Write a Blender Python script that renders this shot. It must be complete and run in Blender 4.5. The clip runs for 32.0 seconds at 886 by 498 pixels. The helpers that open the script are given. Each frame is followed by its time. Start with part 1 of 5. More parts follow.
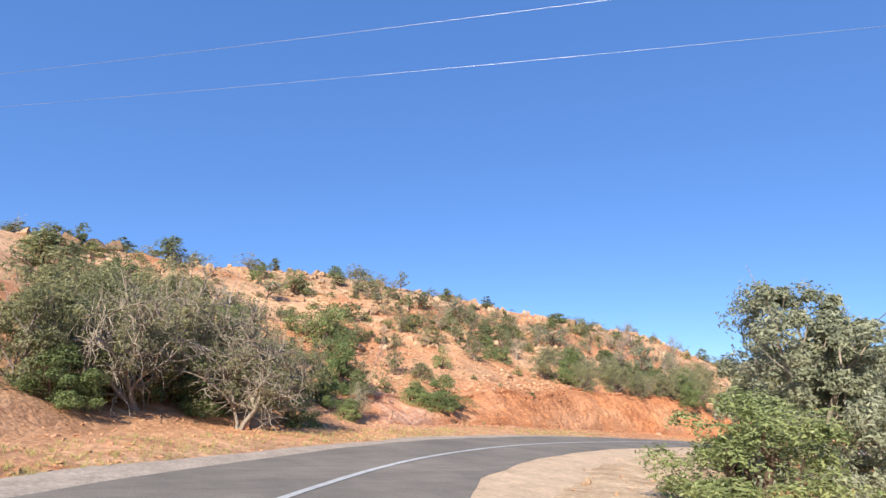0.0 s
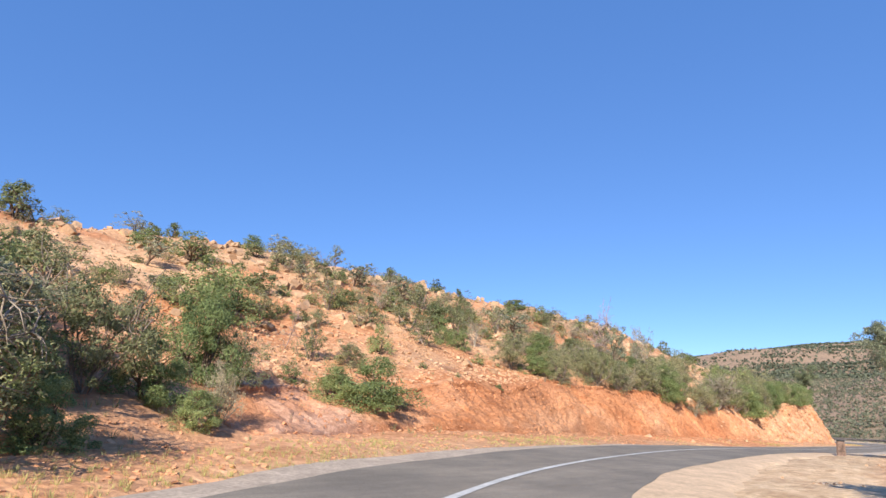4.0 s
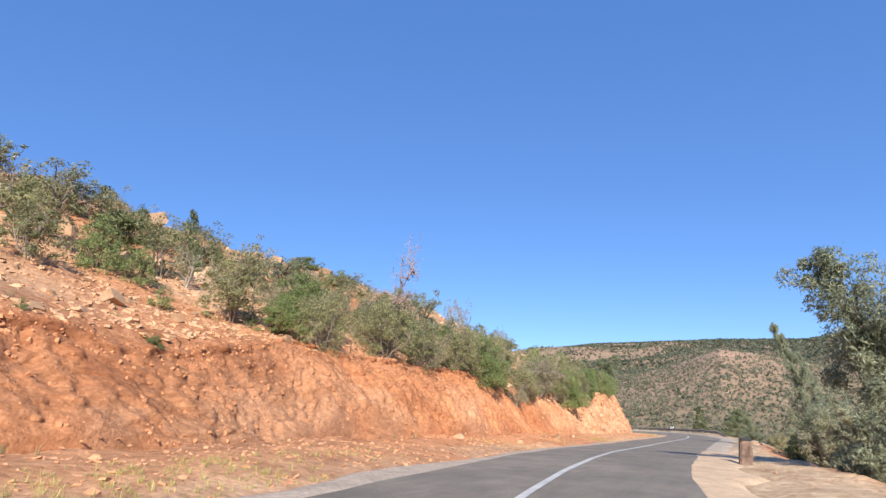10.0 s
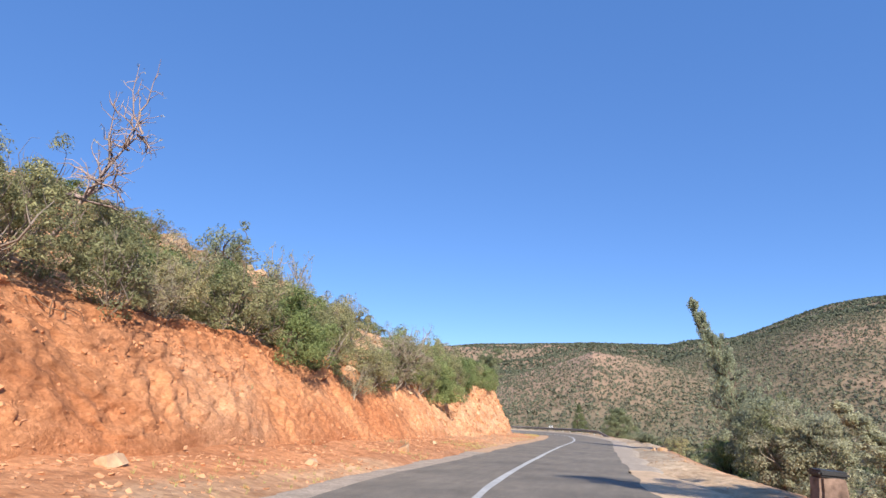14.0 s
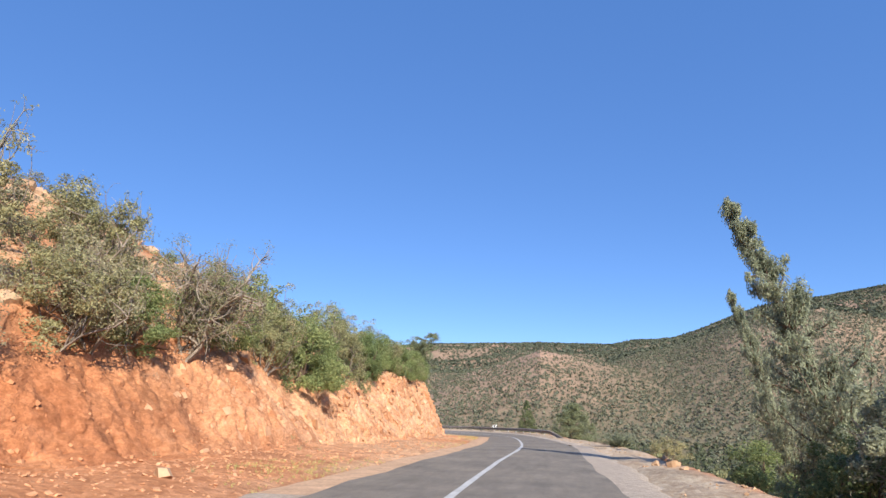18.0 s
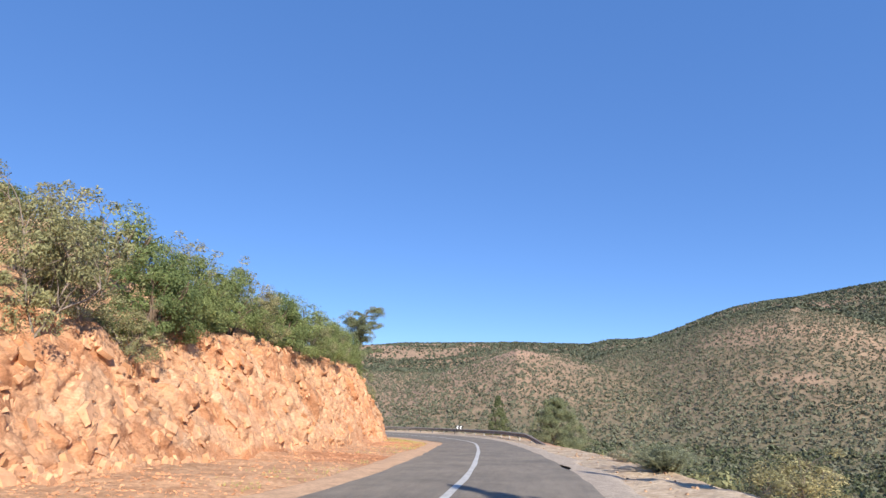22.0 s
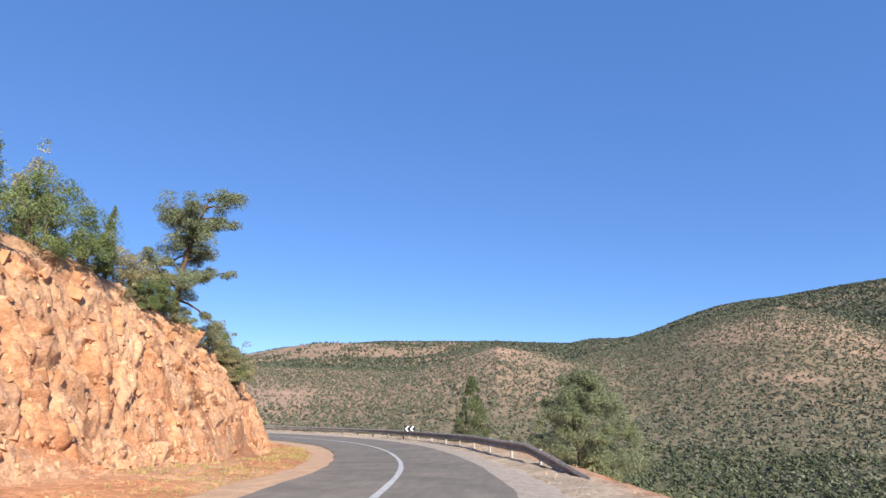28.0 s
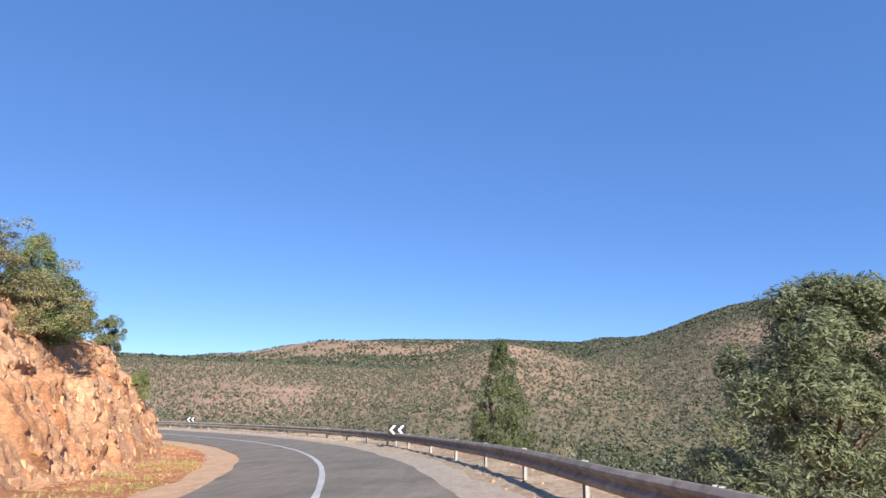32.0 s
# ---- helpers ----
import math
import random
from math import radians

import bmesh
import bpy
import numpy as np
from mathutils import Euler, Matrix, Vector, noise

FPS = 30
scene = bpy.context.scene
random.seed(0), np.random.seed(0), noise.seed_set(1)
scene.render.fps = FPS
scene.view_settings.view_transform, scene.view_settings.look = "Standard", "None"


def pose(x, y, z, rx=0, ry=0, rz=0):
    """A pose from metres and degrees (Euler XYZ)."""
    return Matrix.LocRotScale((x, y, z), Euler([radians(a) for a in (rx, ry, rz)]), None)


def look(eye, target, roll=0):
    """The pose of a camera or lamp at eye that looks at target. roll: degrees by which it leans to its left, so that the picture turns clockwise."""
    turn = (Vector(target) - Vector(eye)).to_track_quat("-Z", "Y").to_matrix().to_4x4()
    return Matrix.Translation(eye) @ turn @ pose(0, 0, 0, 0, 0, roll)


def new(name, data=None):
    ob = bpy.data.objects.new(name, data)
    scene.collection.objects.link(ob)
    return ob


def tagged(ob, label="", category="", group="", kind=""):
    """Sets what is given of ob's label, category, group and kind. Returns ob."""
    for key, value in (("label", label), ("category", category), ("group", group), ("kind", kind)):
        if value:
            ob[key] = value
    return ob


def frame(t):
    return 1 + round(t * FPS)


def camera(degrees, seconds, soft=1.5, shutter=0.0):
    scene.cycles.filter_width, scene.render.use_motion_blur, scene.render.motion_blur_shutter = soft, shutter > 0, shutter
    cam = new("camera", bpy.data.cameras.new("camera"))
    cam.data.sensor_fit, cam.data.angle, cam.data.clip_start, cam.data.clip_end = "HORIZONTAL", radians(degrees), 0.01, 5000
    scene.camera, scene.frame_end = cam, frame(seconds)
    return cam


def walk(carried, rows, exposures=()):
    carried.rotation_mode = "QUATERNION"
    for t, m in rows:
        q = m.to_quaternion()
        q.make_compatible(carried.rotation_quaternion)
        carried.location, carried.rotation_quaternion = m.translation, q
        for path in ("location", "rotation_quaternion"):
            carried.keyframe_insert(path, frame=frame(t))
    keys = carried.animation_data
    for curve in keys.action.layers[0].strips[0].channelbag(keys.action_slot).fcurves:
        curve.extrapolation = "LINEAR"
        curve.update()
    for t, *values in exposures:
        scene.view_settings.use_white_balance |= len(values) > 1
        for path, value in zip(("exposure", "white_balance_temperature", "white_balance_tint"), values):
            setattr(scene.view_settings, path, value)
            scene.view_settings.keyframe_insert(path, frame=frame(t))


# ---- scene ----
cam = camera(75.54, 32.0, soft=1.5)
# seconds, eye, yaw to the left, pitch up, roll
PATH = [
    (0, -0.00, -0.00, 1.30, 49.20, 14.46, 1.62),
    (1, -1.65, 1.22, 1.23, 48.61, 14.51, 1.61),
    (2, -3.00, 2.45, 1.16, 47.97, 14.54, 1.41),
    (3, -4.27, 3.75, 1.12, 46.23, 14.64, 1.42),
    (3.5, -4.98, 4.53, 1.12, 44.91, 14.61, 1.14),
    (5.5, -6.98, 7.26, 1.06, 39.92, 14.53, 1.00),
    (6, -7.53, 8.20, 1.03, 38.34, 14.49, 0.93),
    (7, -8.49, 10.04, 0.96, 35.29, 14.49, 0.75),
    (8, -9.28, 11.97, 0.88, 32.28, 14.42, 0.67),
    (9, -10.05, 14.08, 0.82, 29.11, 14.34, 0.74),
    (10, -10.74, 16.30, 0.73, 25.90, 14.26, 0.83),
    (11, -11.29, 18.61, 0.64, 22.84, 14.26, 1.12),
    (12, -11.75, 21.13, 0.56, 19.98, 14.26, 1.24),
    (13, -12.19, 23.88, 0.48, 17.32, 14.29, 1.42),
    (14, -12.51, 26.62, 0.37, 14.81, 14.31, 1.46),
    (14.5, -12.64, 28.02, 0.31, 13.82, 14.35, 1.36),
    (16.5, -12.96, 34.36, 0.04, 10.86, 14.43, 1.08),
    (17, -13.05, 36.00, -0.05, 10.36, 14.45, 0.92),
    (18, -13.04, 39.84, -0.22, 9.68, 14.46, 1.00),
    (19, -13.02, 43.64, -0.35, 9.01, 14.55, 0.87),
    (20, -12.86, 47.40, -0.51, 8.51, 14.53, 0.97),
    (21, -12.89, 51.34, -0.65, 7.95, 14.52, 0.98),
    (22, -12.89, 55.30, -0.79, 7.43, 14.52, 0.98),
    (23, -12.87, 59.20, -0.96, 6.97, 14.51, 0.98),
    (24, -12.88, 63.11, -1.14, 6.52, 14.58, 0.86),
    (25, -12.93, 67.02, -1.31, 6.13, 14.59, 0.89),
    (25.5, -13.04, 68.99, -1.39, 5.97, 14.60, 0.87),
    (27.5, -13.14, 78.24, -1.82, 5.58, 14.56, 1.00),
    (28, -13.27, 80.49, -1.91, 5.55, 14.58, 1.08),
    (29, -13.48, 84.54, -2.10, 5.56, 14.57, 1.14),
    (30, -13.79, 88.59, -2.28, 5.77, 14.54, 1.36),
    (31, -14.21, 92.60, -2.44, 6.04, 14.52, 1.43),
    (32, -14.75, 96.56, -2.64, 6.40, 14.50, 1.50),
]


def aimed(x, y, z, yaw, pitch, roll):
    a, b = radians(yaw), radians(pitch)
    ahead = Vector((-math.sin(a) * math.cos(b), math.cos(a) * math.cos(b), math.sin(b)))
    return look((x, y, z), Vector((x, y, z)) + ahead, roll)


walk(cam, [(r[0], aimed(*r[1:])) for r in PATH], [(0.0, 0.83), (8.0, 0.79), (20.0, 0.76), (32.0, 0.75)])

# ---------------- light ----------------
SUN_EL, SUN_AZ = 31.0, 150.0            # degrees; azimuth clockwise from +y
world = bpy.data.worlds.new("world")
scene.world = world
world.use_nodes = True
_wn = world.node_tree
_sky = _wn.nodes.new("ShaderNodeTexSky")
_sky.sky_type, _sky.sun_disc = "NISHITA", False
_sky.sun_elevation, _sky.sun_rotation = radians(SUN_EL), radians(SUN_AZ)
_sky.altitude = 3000
_sky.air_density, _sky.dust_density, _sky.ozone_density = 1.0, 0.0, 5.0
_bg = _wn.nodes["Background"]
_bg.inputs["Strength"].default_value = 0.114
_deep = _wn.nodes.new("ShaderNodeMix")
_deep.data_type = "RGBA"
_deep.inputs[0].default_value = 0.47
_deep.inputs[7].default_value = (0.55, 1.64, 4.68, 1)          # clear deep blue, even over the whole sky
_wn.links.new(_sky.outputs[0], _deep.inputs[6])
_wn.links.new(_deep.outputs[2], _bg.inputs[0])
sun_data = bpy.data.lights.new("sun", "SUN")
sun_data.energy, sun_data.angle, sun_data.color = 4.6, radians(0.53), (1.0, 0.93, 0.83)
sun = new("sun", sun_data)
_a, _e = radians(SUN_AZ), radians(SUN_EL)
sun.matrix_world = look((0, 0, 0), (-math.sin(_a) * math.cos(_e), -math.cos(_a) * math.cos(_e), -math.sin(_e)))


# ---------------- materials ----------------
def mat(name):
    m = bpy.data.materials.new(name)
    m.use_nodes = True
    return m, m.node_tree, m.node_tree.nodes["Principled BSDF"]


def node(nt, kind, **props):
    n = nt.nodes.new(kind)
    for k, v in props.items():
        if k in n.inputs:
            n.inputs[k].default_value = v
    return n


def ramp(nt, src, stops):
    r = nt.nodes.new("ShaderNodeValToRGB")
    el = r.color_ramp.elements
    while len(el) < len(stops):
        el.new(0.5)
    for e, (p, c) in zip(el, stops):
        e.position, e.color = p, (*c, 1)
    nt.links.new(src, r.inputs[0])
    return r.outputs[0]


def coords(nt, scale=(1, 1, 1)):
    g = nt.nodes.new("ShaderNodeNewGeometry")
    mp = nt.nodes.new("ShaderNodeMapping")
    mp.inputs["Scale"].default_value = scale
    nt.links.new(g.outputs["Position"], mp.inputs[0])
    return mp.outputs[0]


def noise_of(nt, scale, detail=4, rough=0.6, vec=None):
    n = node(nt, "ShaderNodeTexNoise", Scale=scale, Detail=detail, Roughness=rough)
    nt.links.new(vec if vec is not None else coords(nt), n.inputs["Vector"])
    return n.outputs[0]


def mixc(nt, fac, a, b, mode="MIX"):
    n = nt.nodes.new("ShaderNodeMix")
    n.data_type, n.blend_type = "RGBA", mode
    for sock, v in ((n.inputs[0], fac), (n.inputs[6], a), (n.inputs[7], b)):
        if isinstance(v, (int, float)):
            sock.default_value = v
        elif isinstance(v, tuple):
            sock.default_value = (*v, 1)
        else:
            nt.links.new(v, sock)
    return n.outputs[2]


def bump(nt, bsdf, height, strength=0.5, dist=0.05):
    b = node(nt, "ShaderNodeBump", Strength=strength, Distance=dist)
    nt.links.new(height, b.inputs["Height"])
    nt.links.new(b.outputs[0], bsdf.inputs["Normal"])


def m_soil(name, fine=9.0, bmp=0.7, dist=0.08, flake=5.0, cell=0.4):
    """Earth or rock, coloured per vertex by what kind of soil lies there, with grain at two sizes."""
    m, nt, b = mat(name)
    at = nt.nodes.new("ShaderNodeVertexColor")
    at.layer_name = "soil"
    n1 = noise_of(nt, 0.8, 6, 0.65)
    n2 = noise_of(nt, fine, 6, 0.72)
    c = mixc(nt, 1.0, at.outputs[0], ramp(nt, n1, [(0.3, (0.74, 0.68, 0.64)), (0.7, (1.16, 1.17, 1.15))]), "MULTIPLY")
    c = mixc(nt, 1.0, c, ramp(nt, n2, [(0.3, (0.8, 0.77, 0.75)), (0.72, (1.17, 1.18, 1.17))]), "MULTIPLY")
    heap = n2
    for size, lo, hi in ((flake, (0.88, 0.86, 0.84), (1.08, 1.11, 1.14)), (flake * 2.3, (0.9, 0.88, 0.87), (1.07, 1.1, 1.12))):
        vo = node(nt, "ShaderNodeTexVoronoi", Scale=size)
        nt.links.new(coords(nt, (1.0, 1.0, 1.6)), vo.inputs["Vector"])
        c = mixc(nt, 1.0, c, ramp(nt, vo.outputs["Color"], [(0.2, lo), (0.8, hi)]), "MULTIPLY")
        sub = nt.nodes.new("ShaderNodeMath")
        sub.operation = "SUBTRACT"
        nt.links.new(heap, sub.inputs[0])
        weak = nt.nodes.new("ShaderNodeMath")
        weak.operation, weak.inputs[1].default_value = "MULTIPLY", cell
        nt.links.new(vo.outputs["Distance"], weak.inputs[0])
        nt.links.new(weak.outputs[0], sub.inputs[1])
        heap = sub.outputs[0]
    c = mixc(nt, 1.0, c, ramp(nt, noise_of(nt, 0.06, 6, 0.7), [(0.32, (0.72, 0.74, 0.76)), (0.7, (1.22, 1.2, 1.16))]), "MULTIPLY")
    nt.links.new(c, b.inputs["Base Color"])
    b.inputs["Roughness"].default_value = 0.95
    b.inputs["Specular IOR Level"].default_value = 0.15
    bump(nt, b, heap, bmp, dist)
    return m


def m_plain(name, col, var=0.25, scale=6.0, rough=0.85, metal=0.0, bmp=0.3, each=0.0, stretch=None):
    """One surface with grain and stains; each: how far objects or islands differ from one another."""
    m, nt, b = mat(name)
    v = coords(nt, stretch) if stretch else None
    n1 = noise_of(nt, scale, 5, 0.65, v)
    n2 = noise_of(nt, scale * 0.15, 3, 0.6)
    lo, hi = tuple(v * (1 - var) for v in col), tuple(v * (1 + var) for v in col)
    c = mixc(nt, 1.0, ramp(nt, n1, [(0.3, lo), (0.7, hi)]), ramp(nt, n2, [(0.3, (0.82,) * 3), (0.7, (1.15,) * 3)]), "MULTIPLY")
    if each:
        g = nt.nodes.new("ShaderNodeNewGeometry")
        o = nt.nodes.new("ShaderNodeObjectInfo")
        ad = nt.nodes.new("ShaderNodeMath")
        ad.operation = "ADD"
        nt.links.new(g.outputs["Random Per Island"], ad.inputs[0])
        nt.links.new(o.outputs["Random"], ad.inputs[1])
        fr = nt.nodes.new("ShaderNodeMath")
        fr.operation = "FRACT"
        nt.links.new(ad.outputs[0], fr.inputs[0])
        c = mixc(nt, 1.0, c, ramp(nt, fr.outputs[0], [(0.0, (1 - each, 1 - each * 1.15, 1 - each * 1.3)), (1.0, (1 + each, 1 + each * 1.1, 1 + each * 1.2))]), "MULTIPLY")
    nt.links.new(c, b.inputs["Base Color"])
    b.inputs["Roughness"].default_value, b.inputs["Metallic"].default_value = rough, metal
    if rough > 0.8:
        b.inputs["Specular IOR Level"].default_value = 0.2
    if bmp:
        bump(nt, b, n1, bmp, 0.02)
    return m


def m_leaf(name, dark, light, trans=0.42):
    """Leaves that differ one by one, and let some light through."""
    m, nt, b = mat(name)
    g = nt.nodes.new("ShaderNodeNewGeometry")
    o = nt.nodes.new("ShaderNodeObjectInfo")
    mid = tuple((a + c) / 2 for a, c in zip(dark, light))
    c = ramp(nt, g.outputs["Random Per Island"], [(0.0, dark), (0.55, mid), (1.0, light)])
    c = mixc(nt, 1.0, c, ramp(nt, o.outputs["Random"], [(0.0, (0.76, 0.82, 0.78)), (0.5, (1.0, 1.02, 0.97)), (1.0, (1.3, 1.22, 1.2))]), "MULTIPLY")
    c = mixc(nt, 1.0, c, ramp(nt, noise_of(nt, 1.6, 3), [(0.3, (0.78, 0.82, 0.8)), (0.7, (1.2, 1.16, 1.1))]), "MULTIPLY")
    nt.links.new(c, b.inputs["Base Color"])
    b.inputs["Roughness"].default_value = 0.7
    b.inputs["Specular IOR Level"].default_value = 0.25
    t = nt.nodes.new("ShaderNodeBsdfTranslucent")
    nt.links.new(c, t.inputs[0])
    mx = nt.nodes.new("ShaderNodeMixShader")
    mx.inputs[0].default_value = trans
    nt.links.new(b.outputs[0], mx.inputs[1])
    nt.links.new(t.outputs[0], mx.inputs[2])
    nt.links.new(mx.outputs[0], nt.nodes["Material Output"].inputs[0])
    return m


M_EARTH = m_soil("earth", 9.0, 0.55, 0.06)
M_BANK = m_soil("cut_bank", 16.0, 0.8, 0.045, 9.0, 0.06)
M_FACE = m_plain("broken_rock", (0.60, 0.335, 0.185), 0.22, 5.0, 0.93, bmp=0.8, each=0.1)
M_CLOD = m_plain("earth_clods", (0.53, 0.245, 0.12), 0.2, 9.0, 0.95, bmp=0.6, each=0.1)
M_RUBBLE = m_plain("bank_rubble", (0.56, 0.29, 0.155), 0.22, 9.0, 0.94, bmp=0.6, each=0.14)
M_STONE = m_plain("pale_stone", (0.45, 0.29, 0.175), 0.2, 9.0, 0.9, bmp=0.5, each=0.22)
M_CHIP = m_plain("tan_plates", (0.56, 0.33, 0.185), 0.2, 9.0, 0.92, bmp=0.4, each=0.13)
M_ROCK = m_plain("orange_rock", (0.47, 0.245, 0.125), 0.2, 6.0, 0.92, bmp=0.6, each=0.14)
M_SANDY = m_plain("sandy_verge", (0.56, 0.36, 0.22), 0.22, 16.0, 0.95, each=0.0)
M_DUST = m_plain("pale_dust", (0.60, 0.425, 0.27), 0.2, 14.0, 0.95, bmp=0.5)
M_SPECK = m_plain("speckled_gravel", (0.43, 0.35, 0.27), 0.42, 34.0, 0.95, bmp=0.6)
M_GRIT = m_plain("gravel", (0.62, 0.53, 0.435), 0.3, 20.0, 0.9, each=0.35)
M_LINE = m_plain("road_paint", (0.52, 0.50, 0.455), 0.2, 14.0, 0.7)
M_BARK = m_plain("bark", (0.17, 0.12, 0.085), 0.35, 14.0, 0.95, bmp=0.6, stretch=(1, 1, 0.3))
M_DEADWOOD = m_plain("dead_wood", (0.32, 0.265, 0.205), 0.3, 14.0, 0.95, bmp=0.5, stretch=(1, 1, 0.3))
M_TWIG = m_plain("grey_twig", (0.26, 0.21, 0.17), 0.3, 14.0, 0.95, bmp=0.4)
M_PINKWOOD = m_plain("bare_pink_wood", (0.37, 0.275, 0.24), 0.3, 14.0, 0.95, bmp=0.5, stretch=(1, 1, 0.3))
M_GREEN = m_leaf("green_leaves", (0.145, 0.185, 0.075), (0.37, 0.425, 0.19))
M_DARK = m_leaf("dark_leaves", (0.13, 0.15, 0.075), (0.32, 0.34, 0.18))
M_OLIVE = m_leaf("olive_leaves", (0.19, 0.19, 0.10), (0.46, 0.44, 0.25))
M_GREY = m_leaf("grey_leaves", (0.19, 0.205, 0.14), (0.45, 0.46, 0.33))
M_CONIFER = m_leaf("conifer_needles", (0.12, 0.15, 0.09), (0.31, 0.35, 0.21))
M_FEATHER = m_leaf("feathery_needles", (0.26, 0.265, 0.185), (0.55, 0.55, 0.4))
M_DRY = m_leaf("dry_leaves", (0.24, 0.205, 0.13), (0.44, 0.39, 0.26), 0.15)
M_GRASS = m_leaf("dry_grass", (0.30, 0.28, 0.10), (0.56, 0.51, 0.22), 0.3)
# greyer than the valley's leaves: distance haze is mixed into the colour
M_FAR_HAZY = m_leaf("hazy_scrub_leaves", (0.078, 0.086, 0.06), (0.185, 0.19, 0.132), 0.1)
M_VALLEY = m_leaf("valley_leaves", (0.058, 0.068, 0.038), (0.148, 0.163, 0.092), 0.1)
M_STEEL = m_plain("galvanised_steel", (0.29, 0.25, 0.21), 0.35, 5.0, 0.85, 0.1, bmp=0.1)
M_POST = m_plain("pale_post", (0.44, 0.43, 0.39), 0.15, 8.0, 0.6, 0.3)
M_WHITE = m_plain("sign_white", (0.8, 0.8, 0.78), 0.05, 6.0, 0.45, bmp=0)
M_BLACK = m_plain("sign_black", (0.02, 0.02, 0.022), 0.2, 6.0, 0.45, bmp=0)
M_CABLE = m_plain("bare_aluminium", (0.5, 0.5, 0.51), 0.05, 4.0, 0.45, 1.0, bmp=0)
M_ROOT = m_plain("dry_root", (0.22, 0.13, 0.08), 0.3, 14.0, 0.95)
M_MARKER = m_plain("weathered_marker", (0.17, 0.115, 0.09), 0.6, 7.0, 0.9, bmp=0.7)


def m_asphalt():
    m, nt, b = mat("asphalt")
    n1 = noise_of(nt, 60.0, 4, 0.7)
    n2 = noise_of(nt, 0.6, 5, 0.65)
    n3 = noise_of(nt, 5.0, 5, 0.7, coords(nt, (1.0, 0.16, 1.0)))
    c = mixc(nt, 1.0, ramp(nt, n1, [(0.3, (0.155, 0.132, 0.104)), (0.7, (0.262, 0.228, 0.186))]), ramp(nt, n2, [(0.3, (0.78,) * 3), (0.72, (1.28, 1.25, 1.2))]), "MULTIPLY")
    c = mixc(nt, 1.0, c, ramp(nt, n3, [(0.3, (0.86,) * 3), (0.7, (1.15,) * 3)]), "MULTIPLY")
    nt.links.new(c, b.inputs["Base Color"])
    b.inputs["Roughness"].default_value = 0.88
    b.inputs["Specular IOR Level"].default_value = 0.2
    bump(nt, b, n1, 0.35, 0.01)
    return m


M_ASPHALT = m_asphalt()

# ---------------- the road's line ----------------
CENTRE = [(19.98, -18.28, 0.82), (9.27, -10.52, 0.59), (-0.75, -2.22, 0.43), (-4.36, 1.55, 0.36), (-7.65, 5.97, 0.28), (-9.93, 10.49, 0.17),
          (-11.20, 14.53, 0.05), (-12.04, 18.49, -0.09), (-12.70, 22.49, -0.25), (-13.22, 26.48, -0.44), (-13.65, 30.51, -0.65), (-14.04, 35.02, -0.90),
          (-14.26, 40.01, -1.18), (-14.33, 46.00, -1.48), (-14.29, 55.00, -1.88), (-14.00, 68.00, -2.42), (-14.41, 78.01, -2.88), (-15.08, 88.01, -3.38),
          (-16.08, 98.03, -3.89), (-18.02, 106.99, -4.33), (-20.38, 114.51, -4.70), (-24.10, 122.56, -5.08), (-30.03, 130.98, -5.49), (-38.01, 138.49, -5.87),
          (-48.02, 144.96, -6.20), (-61.91, 151.24, -6.53), (-90.02, 159.92, -6.89)]


def cross_fall(ys):
    """How far the road rises per metre to the left: it leans into its bends."""
    return np.interp(ys, [18, 34, 94, 108], [0.05, 0.0, 0.0, -0.055])


def spline(pts, step=0.5):
    P = np.array(pts, float)
    d = np.r_[0, np.cumsum(np.linalg.norm(np.diff(P[:, :2], axis=0), axis=1))]
    m = np.gradient(P, d, axis=0)
    s = np.arange(0, d[-1], step)
    i = np.clip(np.searchsorted(d, s, "right") - 1, 0, len(d) - 2)
    h = (d[i + 1] - d[i])[:, None]
    u = ((s - d[i])[:, None]) / h
    return ((2 * u**3 - 3 * u**2 + 1) * P[i] + (u**3 - 2 * u**2 + u) * h * m[i]
            + (-2 * u**3 + 3 * u**2) * P[i + 1] + (u**3 - u**2) * h * m[i + 1])


LINE = spline(CENTRE)
TANG = np.gradient(LINE[:, :2], axis=0)
TANG /= np.linalg.norm(TANG, axis=1)[:, None]
LEFT = np.stack([-TANG[:, 1], TANG[:, 0]], -1)
ARC = np.r_[0, np.cumsum(np.linalg.norm(np.diff(LINE[:, :2], axis=0), axis=1))]


def off_road(x, y):
    """Index of the nearest place of the road's line, and the distance to its left."""
    x, y = np.asarray(x, float).ravel(), np.asarray(y, float).ravel()
    k = np.empty(len(x), int)
    for a in range(0, len(x), 20000):
        dx = x[a:a + 20000, None] - LINE[None, ::2, 0]
        dy = y[a:a + 20000, None] - LINE[None, ::2, 1]
        k[a:a + 20000] = 2 * np.argmin(dx * dx + dy * dy, 1)
    o = np.stack([x - LINE[k, 0], y - LINE[k, 1]], -1)
    side = (o * LEFT[k]).sum(1)
    return k, np.sign(side + 1e-9) * np.linalg.norm(o, axis=1)


def hashed(i, j, k=0):
    h = (i * 374761393 + j * 668265263 + k * 1274126177) & 0x7FFFFFFF
    h = ((h ^ (h >> 13)) * 1274126177) & 0x7FFFFFFF
    return ((h ^ (h >> 16)) & 0xFFFF) / 65535.0


def vnoise(x, y, seed=0):
    i, j = np.floor(x).astype(np.int64), np.floor(y).astype(np.int64)
    u, v = x - i, y - j
    u, v = u * u * (3 - 2 * u), v * v * (3 - 2 * v)
    return ((hashed(i, j, seed) * (1 - u) + hashed(i + 1, j, seed) * u) * (1 - v)
            + (hashed(i, j + 1, seed) * (1 - u) + hashed(i + 1, j + 1, seed) * u) * v) * 2 - 1


